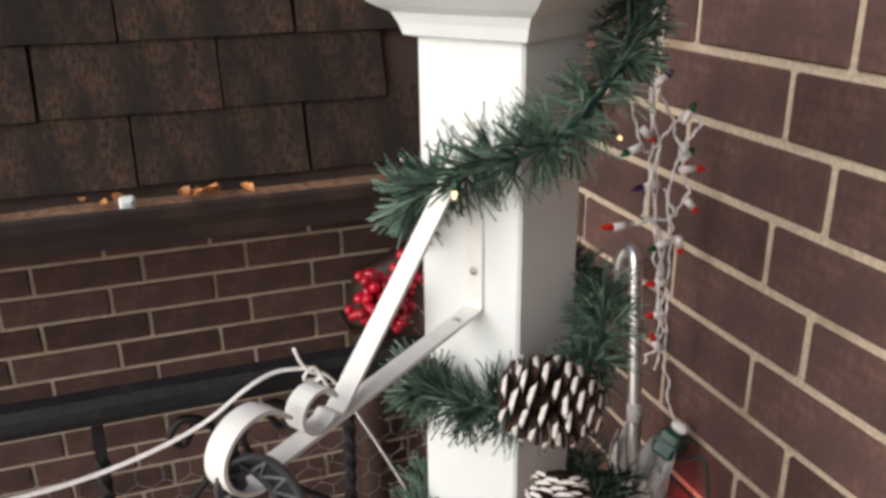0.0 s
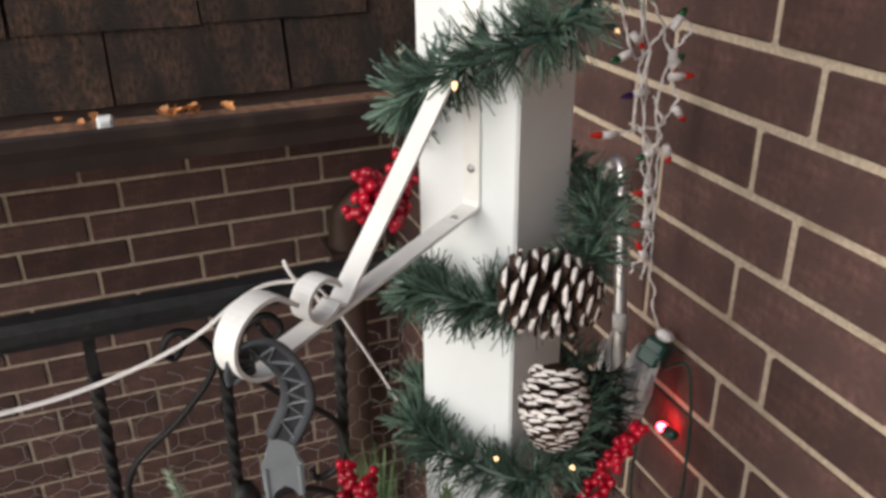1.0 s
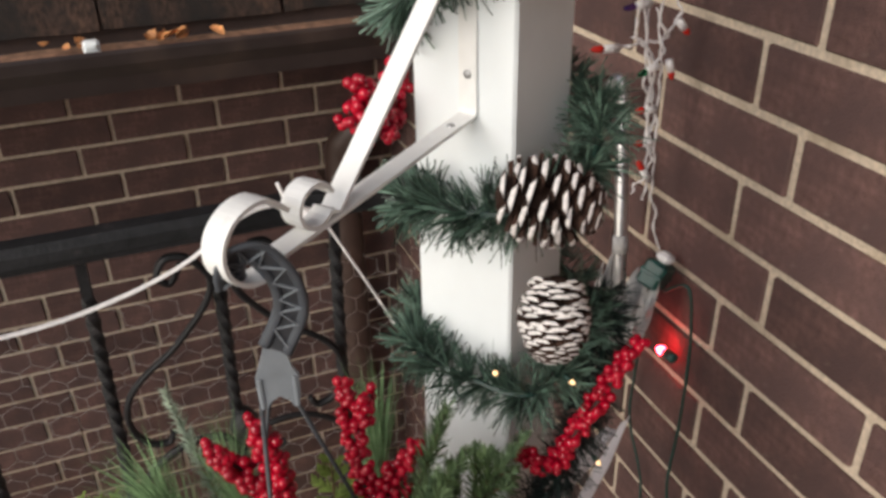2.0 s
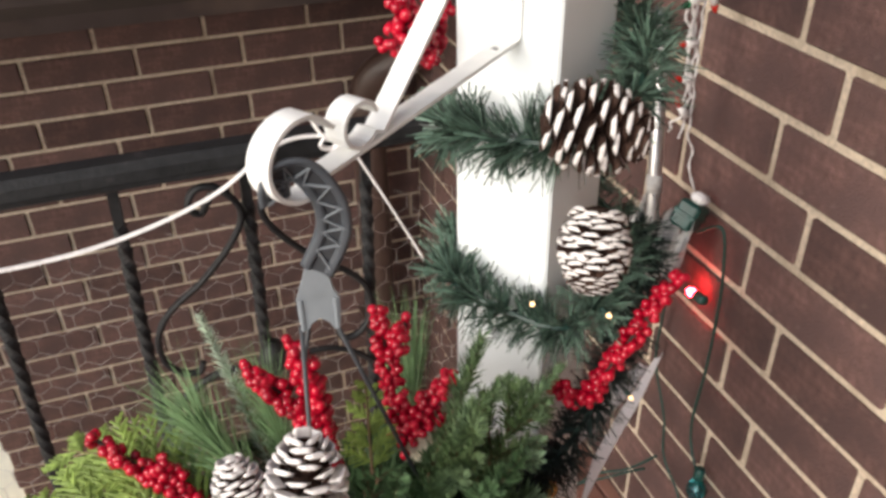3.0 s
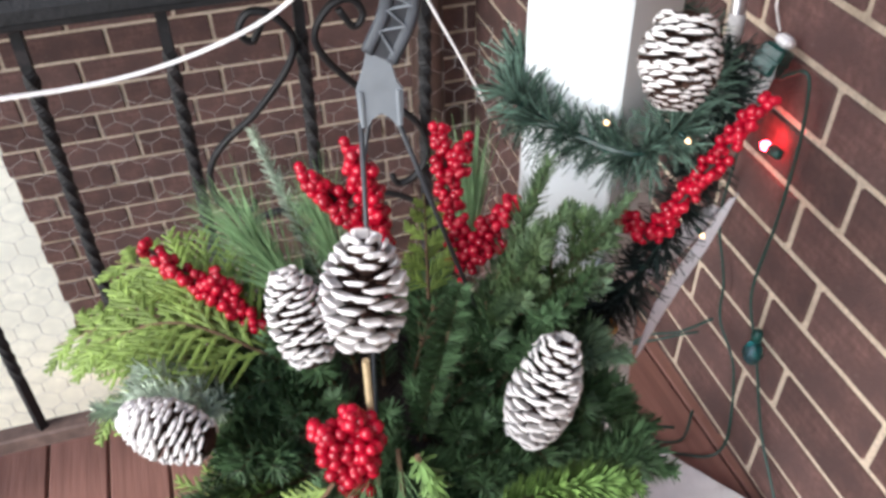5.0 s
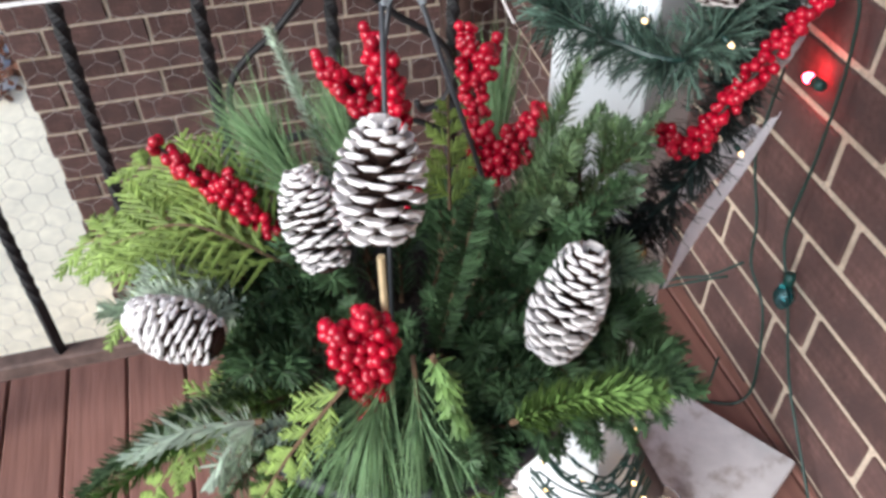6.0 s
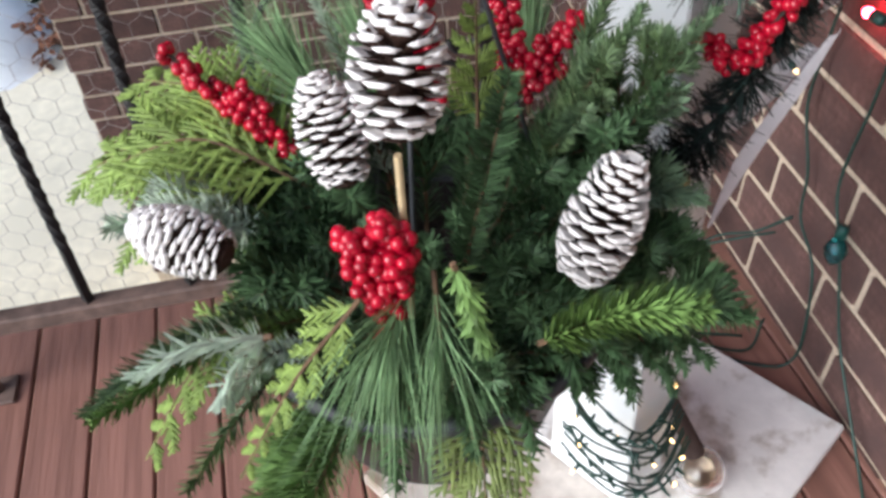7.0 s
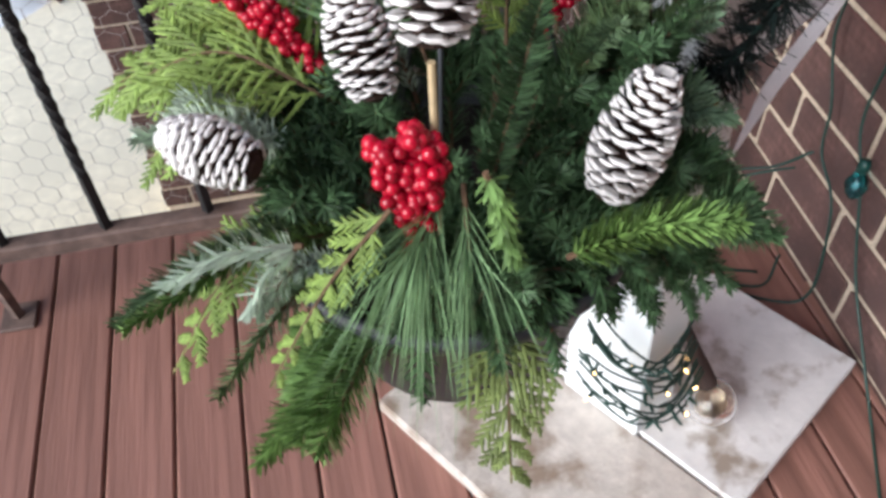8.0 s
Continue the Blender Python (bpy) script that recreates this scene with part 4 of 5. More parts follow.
berries([[(-0.222, 0.80, 0.80), (-0.225, 0.81, 0.88), (-0.236, 0.822, 0.944)], [(-0.228, 0.805, 0.86), (-0.25, 0.815, 0.90), (-0.272, 0.82, 0.928)]], 1, "sprig of glossy red artificial berries standing in the planter")
berries([[(-0.145, 0.85, 0.76), (-0.145, 0.885, 0.83), (-0.146, 0.915, 0.882)], [(-0.145, 0.89, 0.84), (-0.125, 0.90, 0.875)], [(-0.142, 0.855, 0.775), (-0.118, 0.865, 0.805), (-0.090, 0.873, 0.823)], [(-0.135, 0.858, 0.78), (-0.105, 0.862, 0.793)]], 2, "forked sprig of glossy red artificial berries beside the post")
berries([[(-0.31, 0.855, 0.73), (-0.35, 0.872, 0.775), (-0.405, 0.898, 0.832)], [(-0.34, 0.868, 0.76), (-0.355, 0.88, 0.80)]], 3, "sprig of glossy red artificial berries leaning over the cedar")
berries([[(-0.270, 0.700, 0.75), (-0.273, 0.693, 0.79), (-0.276, 0.690, 0.815)], [(-0.278, 0.69, 0.77), (-0.297, 0.69, 0.805)], [(-0.275, 0.69, 0.77), (-0.262, 0.692, 0.797)], [(-0.277, 0.685, 0.785), (-0.280, 0.672, 0.742)], [(-0.290, 0.686, 0.80), (-0.286, 0.680, 0.765)], [(-0.262, 0.688, 0.80), (-0.270, 0.680, 0.765)]], 4, "drooping bunch of glossy red artificial berries", size=0.0050, fat=0.013)
berries([[(0.028, 0.835, 0.775), (0.06, 0.83, 0.835), (0.112, 0.828, 0.912)], [(0.028, 0.835, 0.775), (0.014, 0.84, 0.795), (0.0, 0.845, 0.805)]], 5, "long sprig of glossy red artificial berries on the garland")
berries([[(-0.075, 0.975, 1.09), (-0.085, 0.965, 1.12), (-0.100, 0.955, 1.15)], [(-0.08, 0.97, 1.1), (-0.11, 0.955, 1.125)], [(-0.07, 0.98, 1.09), (-0.058, 0.985, 1.15)]], 6, "bunch of red artificial berries behind the post", size=0.0048, fat=0.016)


# ---- garland round the post ----
def garland(points, seed, label, mat=None, per=7000, needle=0.028, width=0.0017):
    rng = random.Random(seed)
    path = smooth_path(points, 10)
    fr = frames_along(path)
    L = sum((b - a).length for a, b in zip(path, path[1:]))
    wood, leaf = Shape(), Shape()
    tube(wood, path, 0.003, 6)
    for k in range(int(per * L / 7)):
        t = rng.random()
        i = min(len(fr) - 2, int(t * (len(fr) - 1)))
        p, d, a, b = fr[i]
        p = p.lerp(fr[i + 1][0], rng.random())
        w = rng.uniform(0, 2 * math.pi)
        main = (a * math.cos(w) + b * math.sin(w) + d * rng.uniform(-0.35, 1.0)).normalized()
        reach = needle * rng.uniform(0.8, 1.35) * (0.6 if 1.115 < p.z < 1.2 else 1.0)
        for q in range(7):
            dirn = (main + rand_dir(rng) * 0.36).normalized()
            spike(leaf, p + main * rng.uniform(0, 0.012), dirn, reach * rng.uniform(0.6, 1.15), width, d.cross(dirn) + rand_dir(rng) * 0.5, blunt=True)
    top = thing("garland", path[0], label, "garland")
    local(top, part("wire_core", wood, CABLE, top))
    local(top, part("needles", leaf, mat or TINSEL, top))
    return top


def round_post(turns, start=0.0):
    """Places round the post: (degrees in the post's own axes, height, distance from its middle)."""
    return [(PX + r * math.cos(radians(a + TURN)), PY + r * math.sin(radians(a + TURN)), z) for a, z, r in turns]


garland(round_post([(8, 1.415, 0.14), (-20, 1.39, 0.115), (-50, 1.35, 0.10), (-90, 1.308, 0.085), (-130, 1.275, 0.092), (-170, 1.25, 0.076), (-215, 1.215, 0.086), (-270, 1.18, 0.074), (-315, 1.155, 0.074), (-345, 1.142, 0.074),
                    (-370, 1.128, 0.082), (-400, 1.108, 0.09), (-430, 1.085, 0.088), (-460, 1.062, 0.085), (-495, 1.05, 0.088), (-535, 1.042, 0.078), (-575, 1.035, 0.086), (-630, 1.01, 0.08), (-680, 0.98, 0.078),
                    (-720, 0.94, 0.078), (-765, 0.898, 0.095), (-810, 0.873, 0.082), (-850, 0.863, 0.095), (-890, 0.868, 0.078), (-935, 0.875, 0.086), (-990, 0.875, 0.08), (-1040, 0.865, 0.09),
                    (-1068, 0.85, 0.12), (-1090, 0.84, 0.13)]), 1, "dark green artificial pine garland wound round the post")
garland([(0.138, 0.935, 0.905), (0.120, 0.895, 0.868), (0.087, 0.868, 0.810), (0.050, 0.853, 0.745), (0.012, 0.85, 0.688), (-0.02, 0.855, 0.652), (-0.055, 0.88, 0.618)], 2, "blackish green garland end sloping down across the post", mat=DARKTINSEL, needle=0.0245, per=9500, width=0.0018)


# ---- light strings, cables and ribbons by the house wall ----
def mini_light(parent, a, b, glass, name="mini_light"):
    """A socket and its small pointed bulb, from a to b."""
    a, b = Vector(a), Vector(b)
    m = between(a, b)
    L = (b - a).length
    slim = 1.0 if parent.name.startswith("light_string") else 0.5
    s = Shape()
    lathe(s, [(0.0, -0.002), (0.0050 * slim, -0.001), (0.0055 * slim, L * 0.25), (0.0046 * slim, L * 0.55), (0.0, L * 0.56)], sides=8, m=m)
    sock = local(parent, part("socket", s, STRING if parent.name.startswith("light_string") else CABLE, parent, smooth=True))
    s = Shape()
    lathe(s, [(0.0, L * 0.5), (0.0042 * slim, L * 0.52), (0.0047 * slim, L * 0.68), (0.0034 * slim, L * 0.88), (0.0005, L), (0.0, L * 1.01)], sides=8, m=m)
    part("bulb", s, glass, sock, smooth=True)
    return sock


rng = random.Random(77)
lights = thing("light_string", (0.345, 1.17, 0.78), "white mini light string hanging in tangled loops down the brick wall", "light string")


def strand(points, r=0.00105, wiggle=0.006, twist=True):
    pts = smooth_path(points, 14)
    k = rng.uniform(0, 50)
    pts = [p + Vector((noise.noise((i * 0.21, k, 0)), noise.noise((i * 0.21, k, 9)), 0)) * wiggle for i, p in enumerate(pts)]
    s = Shape()
    fr = frames_along(pts)
    for ph in (0.0, math.pi) if twist else (0.0,):
        tube(s, [p + (a * math.cos(i * 0.8 + ph) + b * math.sin(i * 0.8 + ph)) * (r * 0.9 if twist else 0) for i, (p, d, a, b) in enumerate(fr)], r, 5)
    return local(lights, part("strand", s, STRING, lights))


Y = 1.17
strand([(0.31, Y, 1.72), (0.306, Y, 1.45), (0.305, Y, 1.30), (0.312, Y, 1.20), (0.322, Y, 1.12), (0.338, Y, 1.02), (0.345, Y, 0.93), (0.352, Y, 0.86)])
strand([(0.318, Y + 0.01, 1.72), (0.318, Y, 1.40), (0.313, Y, 1.25), (0.326, Y, 1.16), (0.33, Y, 1.07), (0.352, Y, 0.99), (0.356, Y, 0.93), (0.366, Y, 0.86), (0.383, Y, 0.775)])
strand([(0.30, Y, 1.36), (0.275, Y, 1.30), (0.285, Y, 1.22), (0.31, Y, 1.17), (0.34, Y, 1.20), (0.365, Y, 1.215), (0.384, Y, 1.20), (0.372, Y, 1.185), (0.355, Y, 1.16), (0.345, Y, 1.10), (0.356, Y, 1.03), (0.35, Y, 0.96)])
strand([(0.313, Y - 0.01, 1.25), (0.345, Y, 1.20), (0.36, Y, 1.15), (0.372, Y, 1.11), (0.352, Y, 1.08), (0.33, Y, 1.08), (0.29, Y, 1.078)])
strand([(0.318, Y - 0.01, 1.18), (0.31, Y, 1.10), (0.322, Y, 1.08), (0.345, Y, 1.05), (0.34, Y, 0.98), (0.352, Y, 0.93), (0.345, Y, 0.90), (0.325, Y, 0.875)])
strand([(0.34, Y, 1.12), (0.355, Y, 1.07), (0.33, Y, 1.03), (0.352, Y, 0.99), (0.345, Y, 0.94)])
for a, b, c in (
    ((0.360, 1.143), (0.398, 1.141), 0), ((0.288, 1.077), (0.249, 1.080), 0), ((0.365, 1.052), (0.373, 1.026), 0), ((0.373, 1.101), (0.391, 1.082), 0), ((0.360, 1.176), (0.366, 1.148), 0),
    ((0.300, 1.200), (0.319, 1.181), 0), ((0.289, 1.269), (0.268, 1.262), 0), ((0.313, 1.252), (0.338, 1.268), 2), ((0.299, 1.178), (0.271, 1.169), 1), ((0.357, 1.203), (0.374, 1.228), 1),
    ((0.328, 1.128), (0.290, 1.124), 2), ((0.348, 1.048), (0.320, 1.038), 1), ((0.352, 0.990), (0.320, 0.992), 0), ((0.351, 0.944), (0.324, 0.946), 0), ((0.352, 0.892), (0.333, 0.921), 0),
    ((0.30, 1.33), (0.318, 1.352), 1), ((0.318, 1.39), (0.30, 1.415), 0), ((0.36, 1.155), (0.378, 1.17), 1)):
    mini_light(lights, (a[0], Y, a[1]), (b[0], Y, b[1]), (BULB_RED, BULB_GREEN, BULB_PURPLE)[c])
s = Shape()
tube(s, [(0.30, 1.17, 1.72), (0.425, 1.17, 1.735)], 0.002, 6)
local(lights, part("wall_hook", s, STEEL, lights))

plug = thing("plug_adapter", (0.387, 1.167, 0.745), "green plug with a white cap joining two light strings", "plug")
m = Matrix.Translation((0.387, 1.167, 0.742)) @ Euler((0.25, 0.45, 0.5)).to_matrix().to_4x4()
s = Shape()
box(s, (-0.021, -0.017, -0.028), (0.021, 0.017, 0.012), 0.004, m=m)
box(s, (-0.022, -0.018, -0.010), (0.022, 0.018, -0.004), 0.001, m=m)
local(plug, part("body", s, PLUGG, plug))
s = Shape()
box(s, (-0.013, -0.012, 0.0125), (0.013, 0.012, 0.028), 0.005, m=m)
local(plug, part("cap", s, STRING, plug, "white plug cap"))

lower = thing("outdoor_light_string", (0.40, 1.09, 0.0), "dark green outdoor cable with large coloured bulbs on the wall", "light string")


def cable(points, r=0.0026):
    s = Shape()
    tube(s, smooth_path(points, 8), r, 6)
    return local(lower, part("cable", s, CABLE, lower, smooth=True))


cable([(0.388, 1.15, 0.715), (0.398, 1.112, 0.74), (0.402, 1.098, 0.68), (0.402, 1.092, 0.608), (0.405, 1.095, 0.50), (0.403, 1.098, 0.362), (0.402, 1.05, 0.28), (0.405, 0.99, 0.155), (0.402, 0.92, 0.08), (0.38, 0.80, 0.005), (0.30, 0.62, 0.004)])
cable([(0.395, 1.20, 0.60), (0.402, 1.215, 0.50), (0.402, 1.213, 0.42), (0.404, 1.17, 0.33), (0.402, 1.15, 0.256), (0.401, 1.09, 0.21), (0.403, 1.06, 0.11), (0.398, 1.05, 0.03), (0.36, 1.06, 0.006), (0.27, 1.12, 0.005), (0.20, 1.20, 0.02)])
cable([(0.395, 1.16, 0.25), (0.36, 1.19, 0.20), (0.30, 1.22, 0.17), (0.22, 1.22, 0.10), (0.25, 1.15, 0.02), (0.34, 1.10, 0.006), (0.39, 1.14, 0.03)])
cable([(0.39, 1.18, 0.20), (0.34, 1.20, 0.18), (0.26, 1.24, 0.13), (0.20, 1.26, 0.05), (0.24, 1.18, 0.006), (0.35, 1.13, 0.006)])


def big_bulb(p, d, glass, size):
    m = between(p, Vector(p) + Vector(d))
    s = Shape()
    lathe(s, [(0.0, -0.020), (0.007, -0.020), (0.0085, -0.014), (0.0085, 0.0), (0.0, 0.001)], sides=12, m=m)
    sock = local(lower, part("socket", s, PLUGG, lower, smooth=True))
    s = Shape()
    lathe(s, [(0.0, 0.0), (0.006, 0.0005), (size * 0.8, size * 0.7), (size, size * 1.3), (size * 0.8, size * 2.0), (size * 0.35, size * 2.6), (0.0, size * 2.75)], sides=16, m=m)
    part("bulb", s, glass, sock, smooth=True)


big_bulb((0.400, 1.142, 0.606), (-0.05, 0.9, -0.1), GLOW_RED, 0.0075)
big_bulb((0.396, 1.052, 0.305), (-0.1, -0.15, -1), BULB_TEAL, 0.017)

# aluminium cane on the wall, with a silver leaf pick tied to it
pole = thing("cane", (0.370, 1.287, 0.99), "shiny aluminium cane hanging by its bent top from a wall nail", "cane")
s = Shape()
tube(s, smooth_path([(0.326, 1.165, 0.63), (0.344, 1.207, 0.783), (0.366, 1.262, 0.950), (0.3695, 1.270, 0.976), (0.3715, 1.280, 0.990), (0.370, 1.294, 0.991), (0.364, 1.300, 0.972), (0.360, 1.300, 0.930)], 6), 0.0098, 14)
local(pole, part("tube", s, ALU, pole, smooth=True))
s = Shape()
tube(s, [(0.3415, 1.2010, 0.763), (0.3445, 1.2082, 0.787)], 0.0112, 14)
local(pole, part("collar", s, RIBBON, pole, "dull grey collar", True))
s = Shape()
tube(s, [(0.358, 1.287, 0.9785), (0.43, 1.287, 0.974)], 0.0022, 8)
local(pole, part("nail", s, STEEL, pole, "steel wall nail"))

leafpick = thing("silver_leaf_pick", (0.342, 1.185, 0.62), "bundle of silver grey artificial leaves tied to the cane", "decoration")


def blade(base, tip, width, bend, mat, parent, name="leaf"):
    base, tip = Vector(base), Vector(tip)
    d = tip - base
    side = d.cross(Vector(bend)).normalized()
    out_ = side.cross(d).normalized()
    v, f, n = [], [], 9
    for i in range(n):
        t = i / (n - 1)
        w = width * (math.sin(math.pi * (0.12 + 0.86 * t)) ** 0.8)
        c = base + d * t + out_ * (0.10 * d.length * math.sin(math.pi * t))
        e = out_ * (w * 0.35)
        v += [c + side * w + e, c, c - side * w + e, c - side * w + e - out_ * 0.0008, c - out_ * 0.0008, c + side * w + e - out_ * 0.0008]
    for i in range(n - 1):
        f += [(i * 6 + j, i * 6 + 6 + j, i * 6 + 6 + (j + 1) % 6, i * 6 + (j + 1) % 6) for j in range(6)]
    s = Shape()
    s.add(v, f)
    return local(parent, part(name, s, mat, parent))


for i in range(20):
    w = radians(i * 137.5)
    lv = i / 20
    r = 0.022 + 0.012 * lv
    base = Vector((0.336 + 0.010 * math.cos(w), 1.180 + 0.010 * math.sin(w), 0.600 + 0.06 * lv))
    tip = base + Vector((r * math.cos(w) * 1.1 + 0.012, r * math.sin(w) * 1.0, rng.uniform(0.075, 0.115)))
    blade(base, tip, rng.uniform(0.010, 0.015), (math.cos(w), math.sin(w), 0.1), RIBBON, leafpick)

tail = thing("ribbon_tail", (0.15, 0.95, 0.50), "pale satin ribbon tail hanging beside the post", "ribbon")


def ribbon(points, widths, parent, mat, across):
    path = smooth_path(points, 6)
    n = len(path)
    s = Shape()
    v, f = [], []
    a = Vector(across).normalized()
    for i, p in enumerate(path):
        t = i / (n - 1)
        k = t * (len(widths) - 1)
        j = min(int(k), len(widths) - 2)
        w = widths[j] + (widths[j + 1] - widths[j]) * (k - j)
        d = (path[min(i + 1, n - 1)] - path[max(i - 1, 0)]).normalized()
        o = d.cross(a).normalized()
        row = [p + a * (w * q) + o * (0.25 * w * math.cos(q * 2.6)) for q in (-1, -0.5, 0, 0.5, 1)]
        v += row + [q + o * 0.0009 for q in reversed(row)]
    for i in range(n - 1):
        f += [(i * 10 + j, i * 10 + 10 + j, i * 10 + 10 + (j + 1) % 10, i * 10 + (j + 1) % 10) for j in range(10)]
    s.add(v, f + [tuple(range(9, -1, -1)), tuple(range((n - 1) * 10, n * 10))])
    return local(parent, part("tail", s, mat, parent))


ribbon([(0.150, 0.885, 0.765), (0.128, 0.885, 0.708), (0.099, 0.885, 0.640), (0.073, 0.885, 0.553)], (0.006, 0.017, 0.017, 0.002), tail, SATIN, (0.95, 0.25, 0.3))
ribbon([(0.138, 0.892, 0.750), (0.107, 0.892, 0.717), (0.080, 0.892, 0.684), (0.062, 0.892, 0.656)], (0.006, 0.015, 0.013, 0.002), tail, SATIN, (0.8, -0.2, -0.55))

# ---- small lights in the garland ----
glow = thing("fairy_lights", (PX, PY, 0.93), "clear warm fairy lights threaded through the garland", "light string")
for a, b, g in (((-0.075, 0.905, 1.255), (-0.092, 0.895, 1.272), BULB_CLEAR), ((-0.055, 0.862, 1.253), (-0.059, 0.856, 1.237), GLOW_WARM), ((0.092, 0.895, 1.27), (0.102, 0.89, 1.262), GLOW_WARM),
                ((-0.022, 0.845, 0.905), (-0.03, 0.838, 0.915), GLOW_WARM), ((0.045, 0.842, 0.885), (0.052, 0.832, 0.878), GLOW_WARM), ((0.085, 0.845, 0.77), (0.09, 0.835, 0.762), GLOW_WARM)):
    a, b = Vector(a), Vector(b)
    mini_light(glow, a, a.lerp(b, 0.8), g)
bead = Shape()
lathe(bead, [(0.0, 0.011), (0.004, 0.0105), (0.009, 0.006), (0.0105, 0.0), (0.009, -0.006), (0.004, -0.0095), (0.0, -0.010)], (0.004, 0.842, 0.664), 14)
lathe(bead, [(0.0, 0.016), (0.003, 0.015), (0.0035, 0.0105)], (0.004, 0.842, 0.664), 10)
tagged(part("gold_bell", bead, GOLD, smooth=True), "tiny gold bell hanging from the garland end", "ornament")

# ---- lamp with a glass globe lying on the post's base ----
lamp = thing("globe_lamp", (0.145, 0.872, 0.066), "dark hanging lamp with clear glass globe on the base board", "lamp")
s = Shape()
lathe(s, [(0.0, 0.037), (0.014, 0.034), (0.026, 0.026), (0.035, 0.011), (0.037, -0.002), (0.033, -0.018), (0.022, -0.030), (0.008, -0.0368), (0.0, -0.0372)], (0.145, 0.872, 0.066), 24)
lathe(s, [(0.0, -0.0355), (0.008, -0.035), (0.021, -0.0285), (0.0315, -0.017), (0.0353, -0.002), (0.0333, 0.0105), (0.025, 0.0245), (0.0, 0.0355)], (0.145, 0.872, 0.066), 24)
local(lamp, part("globe", s, BULB_CLEAR, lamp, "clear glass globe", True))
top_ = Vector((0.096, 0.938, 0.222))
m = between((0.138, 0.885, 0.095), top_)
L = (top_ - Vector((0.138, 0.885, 0.095))).length
s = Shape()
lathe(s, [(0.0, 0.0), (0.015, 0.0), (0.016, 0.006), (0.012, L * 0.3), (0.008, L * 0.55), (0.005, L * 0.85), (0.004, L), (0.0, L)], sides=16, m=m)
local(lamp, part("socket", s, UNDER, lamp, "dark brown tapering socket", True))
s = Shape()
tube(s, smooth_path([top_, top_ + Vector((-0.004, 0.006, 0.012)), top_ + Vector((0.008, 0.016, 0.02)), top_ + Vector((0.016, 0.014, 0.008)), top_ + Vector((0.008, 0.006, -0.002))], 6), 0.0016, 6)
local(lamp, part("loop", s, UNDER, lamp))

led = thing("wire_light_string", (0.0, 0.88, 0.03), "thin dark green wire lights looped round the foot of the post", "light string")
rng = random.Random(5)
lit = 0
for i in range(13):
    z = 0.32 - 0.0115 * i + rng.uniform(-0.012, 0.012)
    a = Vector((0.096 + 0.002 * i + rng.uniform(-0.006, 0.006), 0.905 - 0.002 * i, 0.235 - 0.009 * i))
    b = Vector((-0.058 + rng.uniform(-0.016, 0.016), 0.882 + rng.uniform(-0.014, 0.012), z))
    mid = (a + b) / 2 + Vector((rng.uniform(-0.014, 0.012) - 0.004, -0.05 + rng.uniform(-0.014, 0.012), -0.026 + rng.uniform(-0.03, 0.025)))
    s = Shape()
    path = smooth_path([a, a.lerp(mid, 0.5) + Vector((0, -0.012, -0.008 + rng.uniform(-0.008, 0.008))), mid, mid.lerp(b, 0.55) + Vector((-0.008, -0.008, rng.uniform(-0.012, 0.006))), b], 7)
    tube(s, path, 0.0017, 5)
    local(led, part("wire", s, CABLE, led))
    for k in (5, 10, 15, 20, 25):
        if rng.random() < 0.7:
            c = path[k]
            d = (rand_dir(rng) + Vector((0, -0.6, 0.2))).normalized()
            s = Shape()
            tube(s, [c, c + d * 0.011], 0.0026, 6)
            sock = local(led, part("socket", s, CABLE, led))
            s = Shape()
            m = between(c + d * 0.0112, c + d * 0.018)
            lathe(s, [(0.0, 0.0), (0.0019, 0.0005), (0.0022, 0.003), (0.0012, 0.006), (0.0, 0.007)], sides=8, m=m)
            lit += 1
            part("led", s, GLOW_LED if lit % 7 == 0 else CABLE, sock, smooth=True)
for p in ((0.112, 0.93, 0.205), (0.104, 0.90, 0.15), (0.108, 0.888, 0.125), (-0.058, 0.872, 0.27), (0.095, 0.85, 0.085)):
    s = Shape()
    lathe(s, [(0.0, -0.004), (0.0022, -0.003), (0.0028, 0.0), (0.002, 0.003), (0.0, 0.0045)], p, 8)
    local(led, part("led", s, GLOW_LED, led, "lit warm led", True))

# ---- yard beyond the railing ----
s = Shape()
v, f, N = [], [], 20
for i in range(N + 1):
    for j in range(N + 1):
        x, y = -2.55 + 1.0 * i / N, 3.95 + 1.1 * j / N
        r = math.hypot((x + 2.02) / 0.46, (y - 4.5) / 0.5)
        v.append((x, y, -1.004 + max(0, 0.30 * (1 - r * r) + 0.04 * noise.noise((x * 5, y * 5, 0)) * (1 if r < 0.95 else 0))))
f = [(i * (N + 1) + j, (i + 1) * (N + 1) + j, (i + 1) * (N + 1) + j + 1, i * (N + 1) + j + 1) for i in range(N) for j in range(N)]
s.add(v, f)
tagged(part("snow_mound", s, SNOW, smooth=True), "small white mound of snow on the yard", "snow")
s = Shape()
rng = random.Random(8)
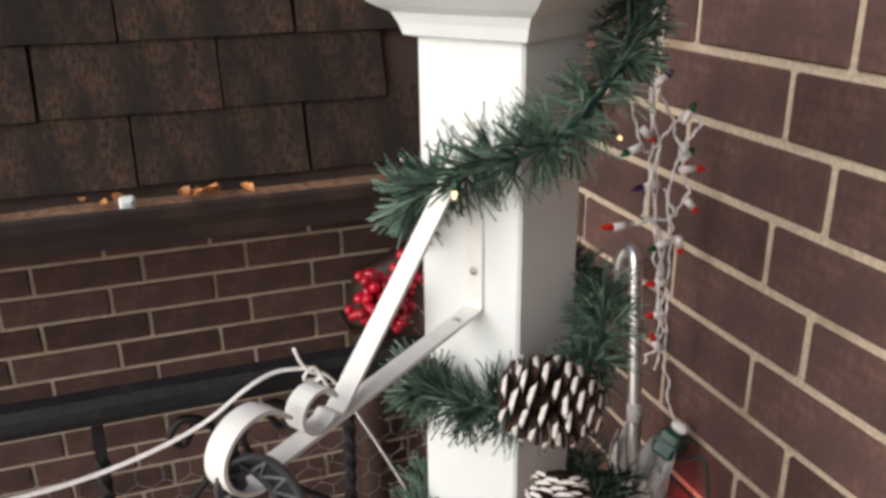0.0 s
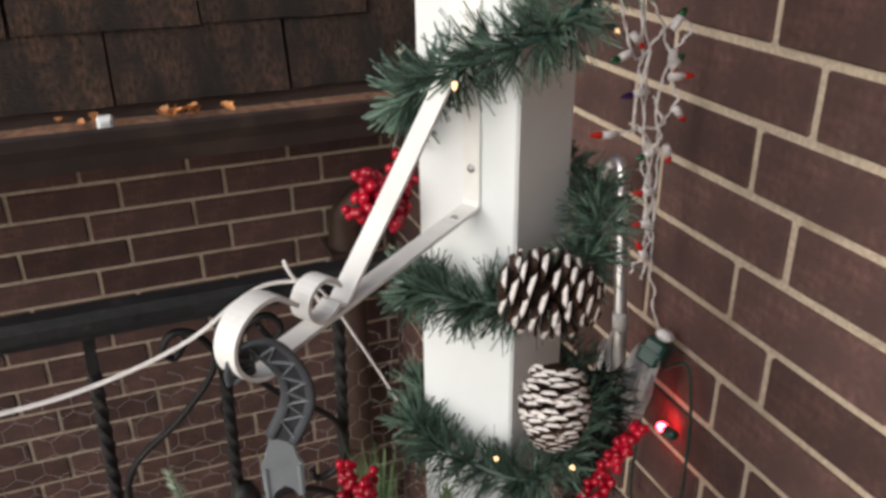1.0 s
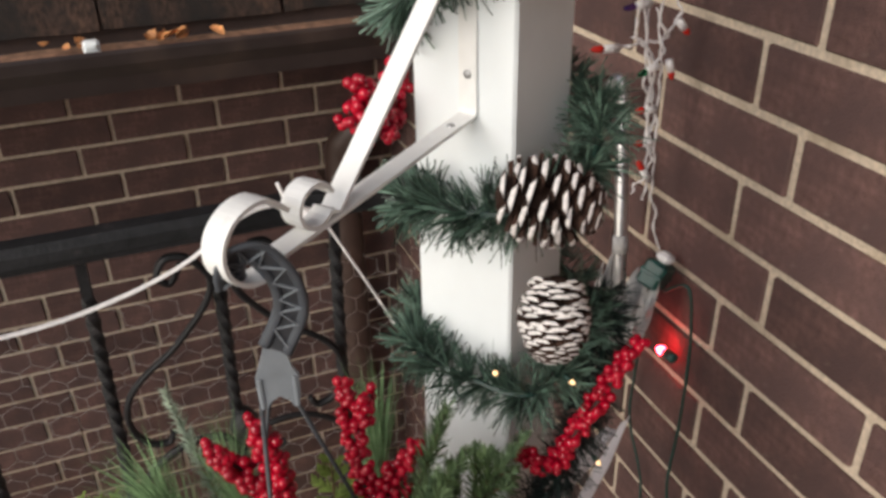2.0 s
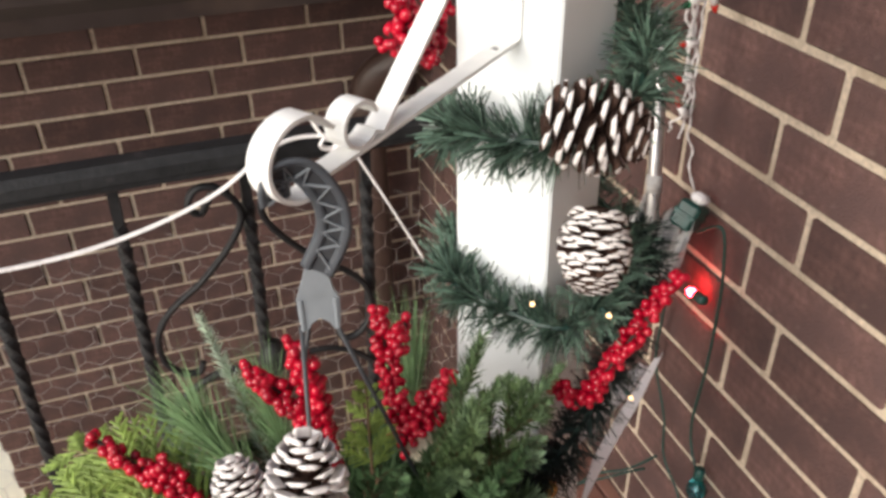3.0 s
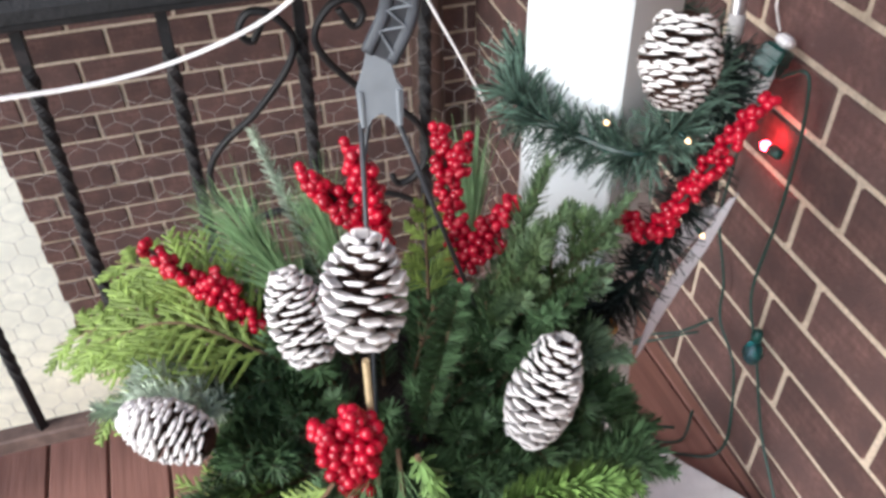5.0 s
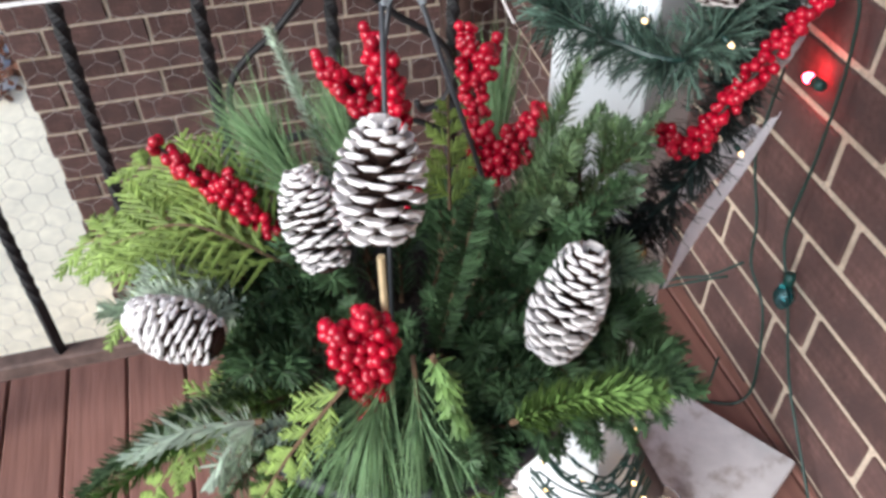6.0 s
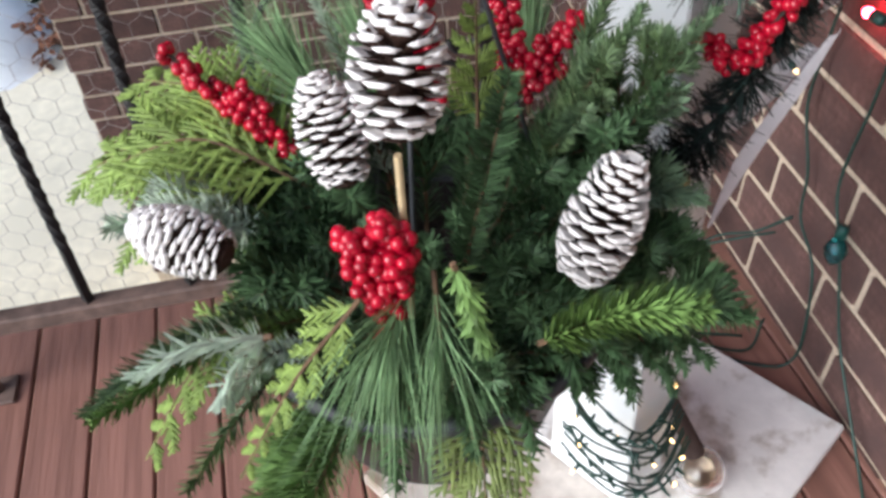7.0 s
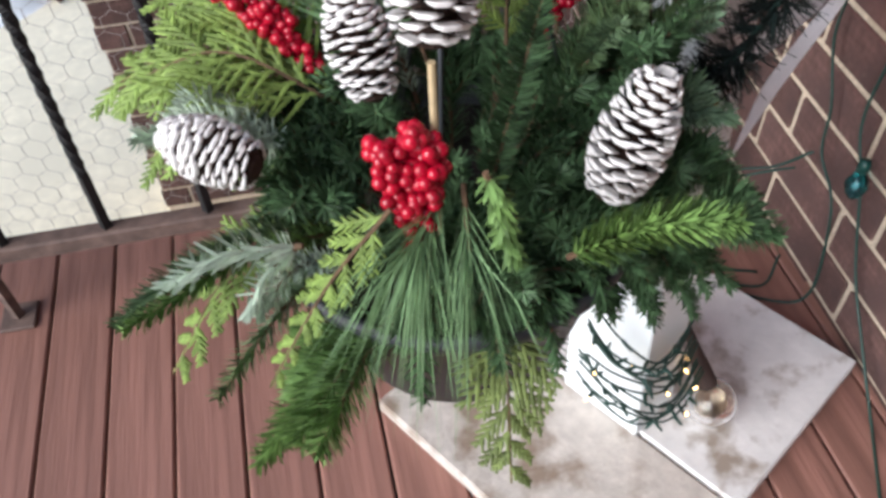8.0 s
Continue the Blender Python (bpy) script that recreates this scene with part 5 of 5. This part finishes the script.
for i in range(130):
    p = Vector((rng.gauss(-1.60, 0.05), rng.gauss(4.5, 0.16), -0.98 + abs(rng.gauss(0.06, 0.06))))
    d = rand_dir(rng)
    spike(s, p, d, rng.uniform(0.04, 0.08), 0.03, rand_dir(rng).cross(d))
tagged(part("leaf_litter", s, LEAFMOULD), "clump of dead red-brown leaves beside the snow", "leaves", kind="stuff")
s = Shape()
for i in range(1500):
    p = Vector((rng.gauss(-2.1, 0.28), rng.gauss(5.25, 0.2), -1.0 + abs(rng.gauss(0.4, 0.3))))
    d = rand_dir(rng)
    spike(s, p, d, rng.uniform(0.06, 0.12), 0.03, rand_dir(rng).cross(d))
shrub = thing("shrub", (-2.1, 5.25, -1.0), "dark green shrub in the yard", "shrub")
local(shrub, part("leaves", s, SHRUB, shrub))
s = Shape()
for i in range(7):
    w = i * 0.9
    tube(s, smooth_path([(-2.1, 5.25, -1.02), (-2.1 + 0.1 * math.cos(w), 5.25 + 0.1 * math.sin(w), -0.7), (-2.1 + 0.25 * math.cos(w), 5.25 + 0.2 * math.sin(w), -0.35)], 5), 0.012, 6)
local(shrub, part("stems", s, TWIG, shrub))


# ---- bricks, shingles and floor boards, piece by piece ----
brick_wall(wall_right, (0.423, 2.553, 0.0), (0, -1, 0), (-1, 0, 0), 3.1, 2.2, 0.0910, 0.265, -0.994, (2.553 - 1.0885 - 0.265 * 6, 2.553 - 1.0070 - 0.265 * 6), drift=0.015, seed=2, joint=0.0125)
brick_wall(wall_back, (-0.985, 2.553, 0.0), (1, 0, 0), (0, -1, 0), 1.408, 0.86, 0.0828, 0.2745, -0.9386, (0.096, 0.0045), seed=3)
rng = random.Random(21)
for i in range(-18, 11):
    x = -0.650 + 0.106 * i
    w = 0.1015
    s = Shape()
    box(s, (0.0, -1.5, -0.034), (w, 1.5, 0.0), 0.003)
    ob = part("plank", s, DECK, deck)
    ob.matrix_local = Matrix.Translation((x + 0.002, 0, rng.uniform(-0.001, 0.0))) @ Matrix.Rotation(radians(2.0), 4, "Z") @ Matrix.Translation((0.032, 0, 0))
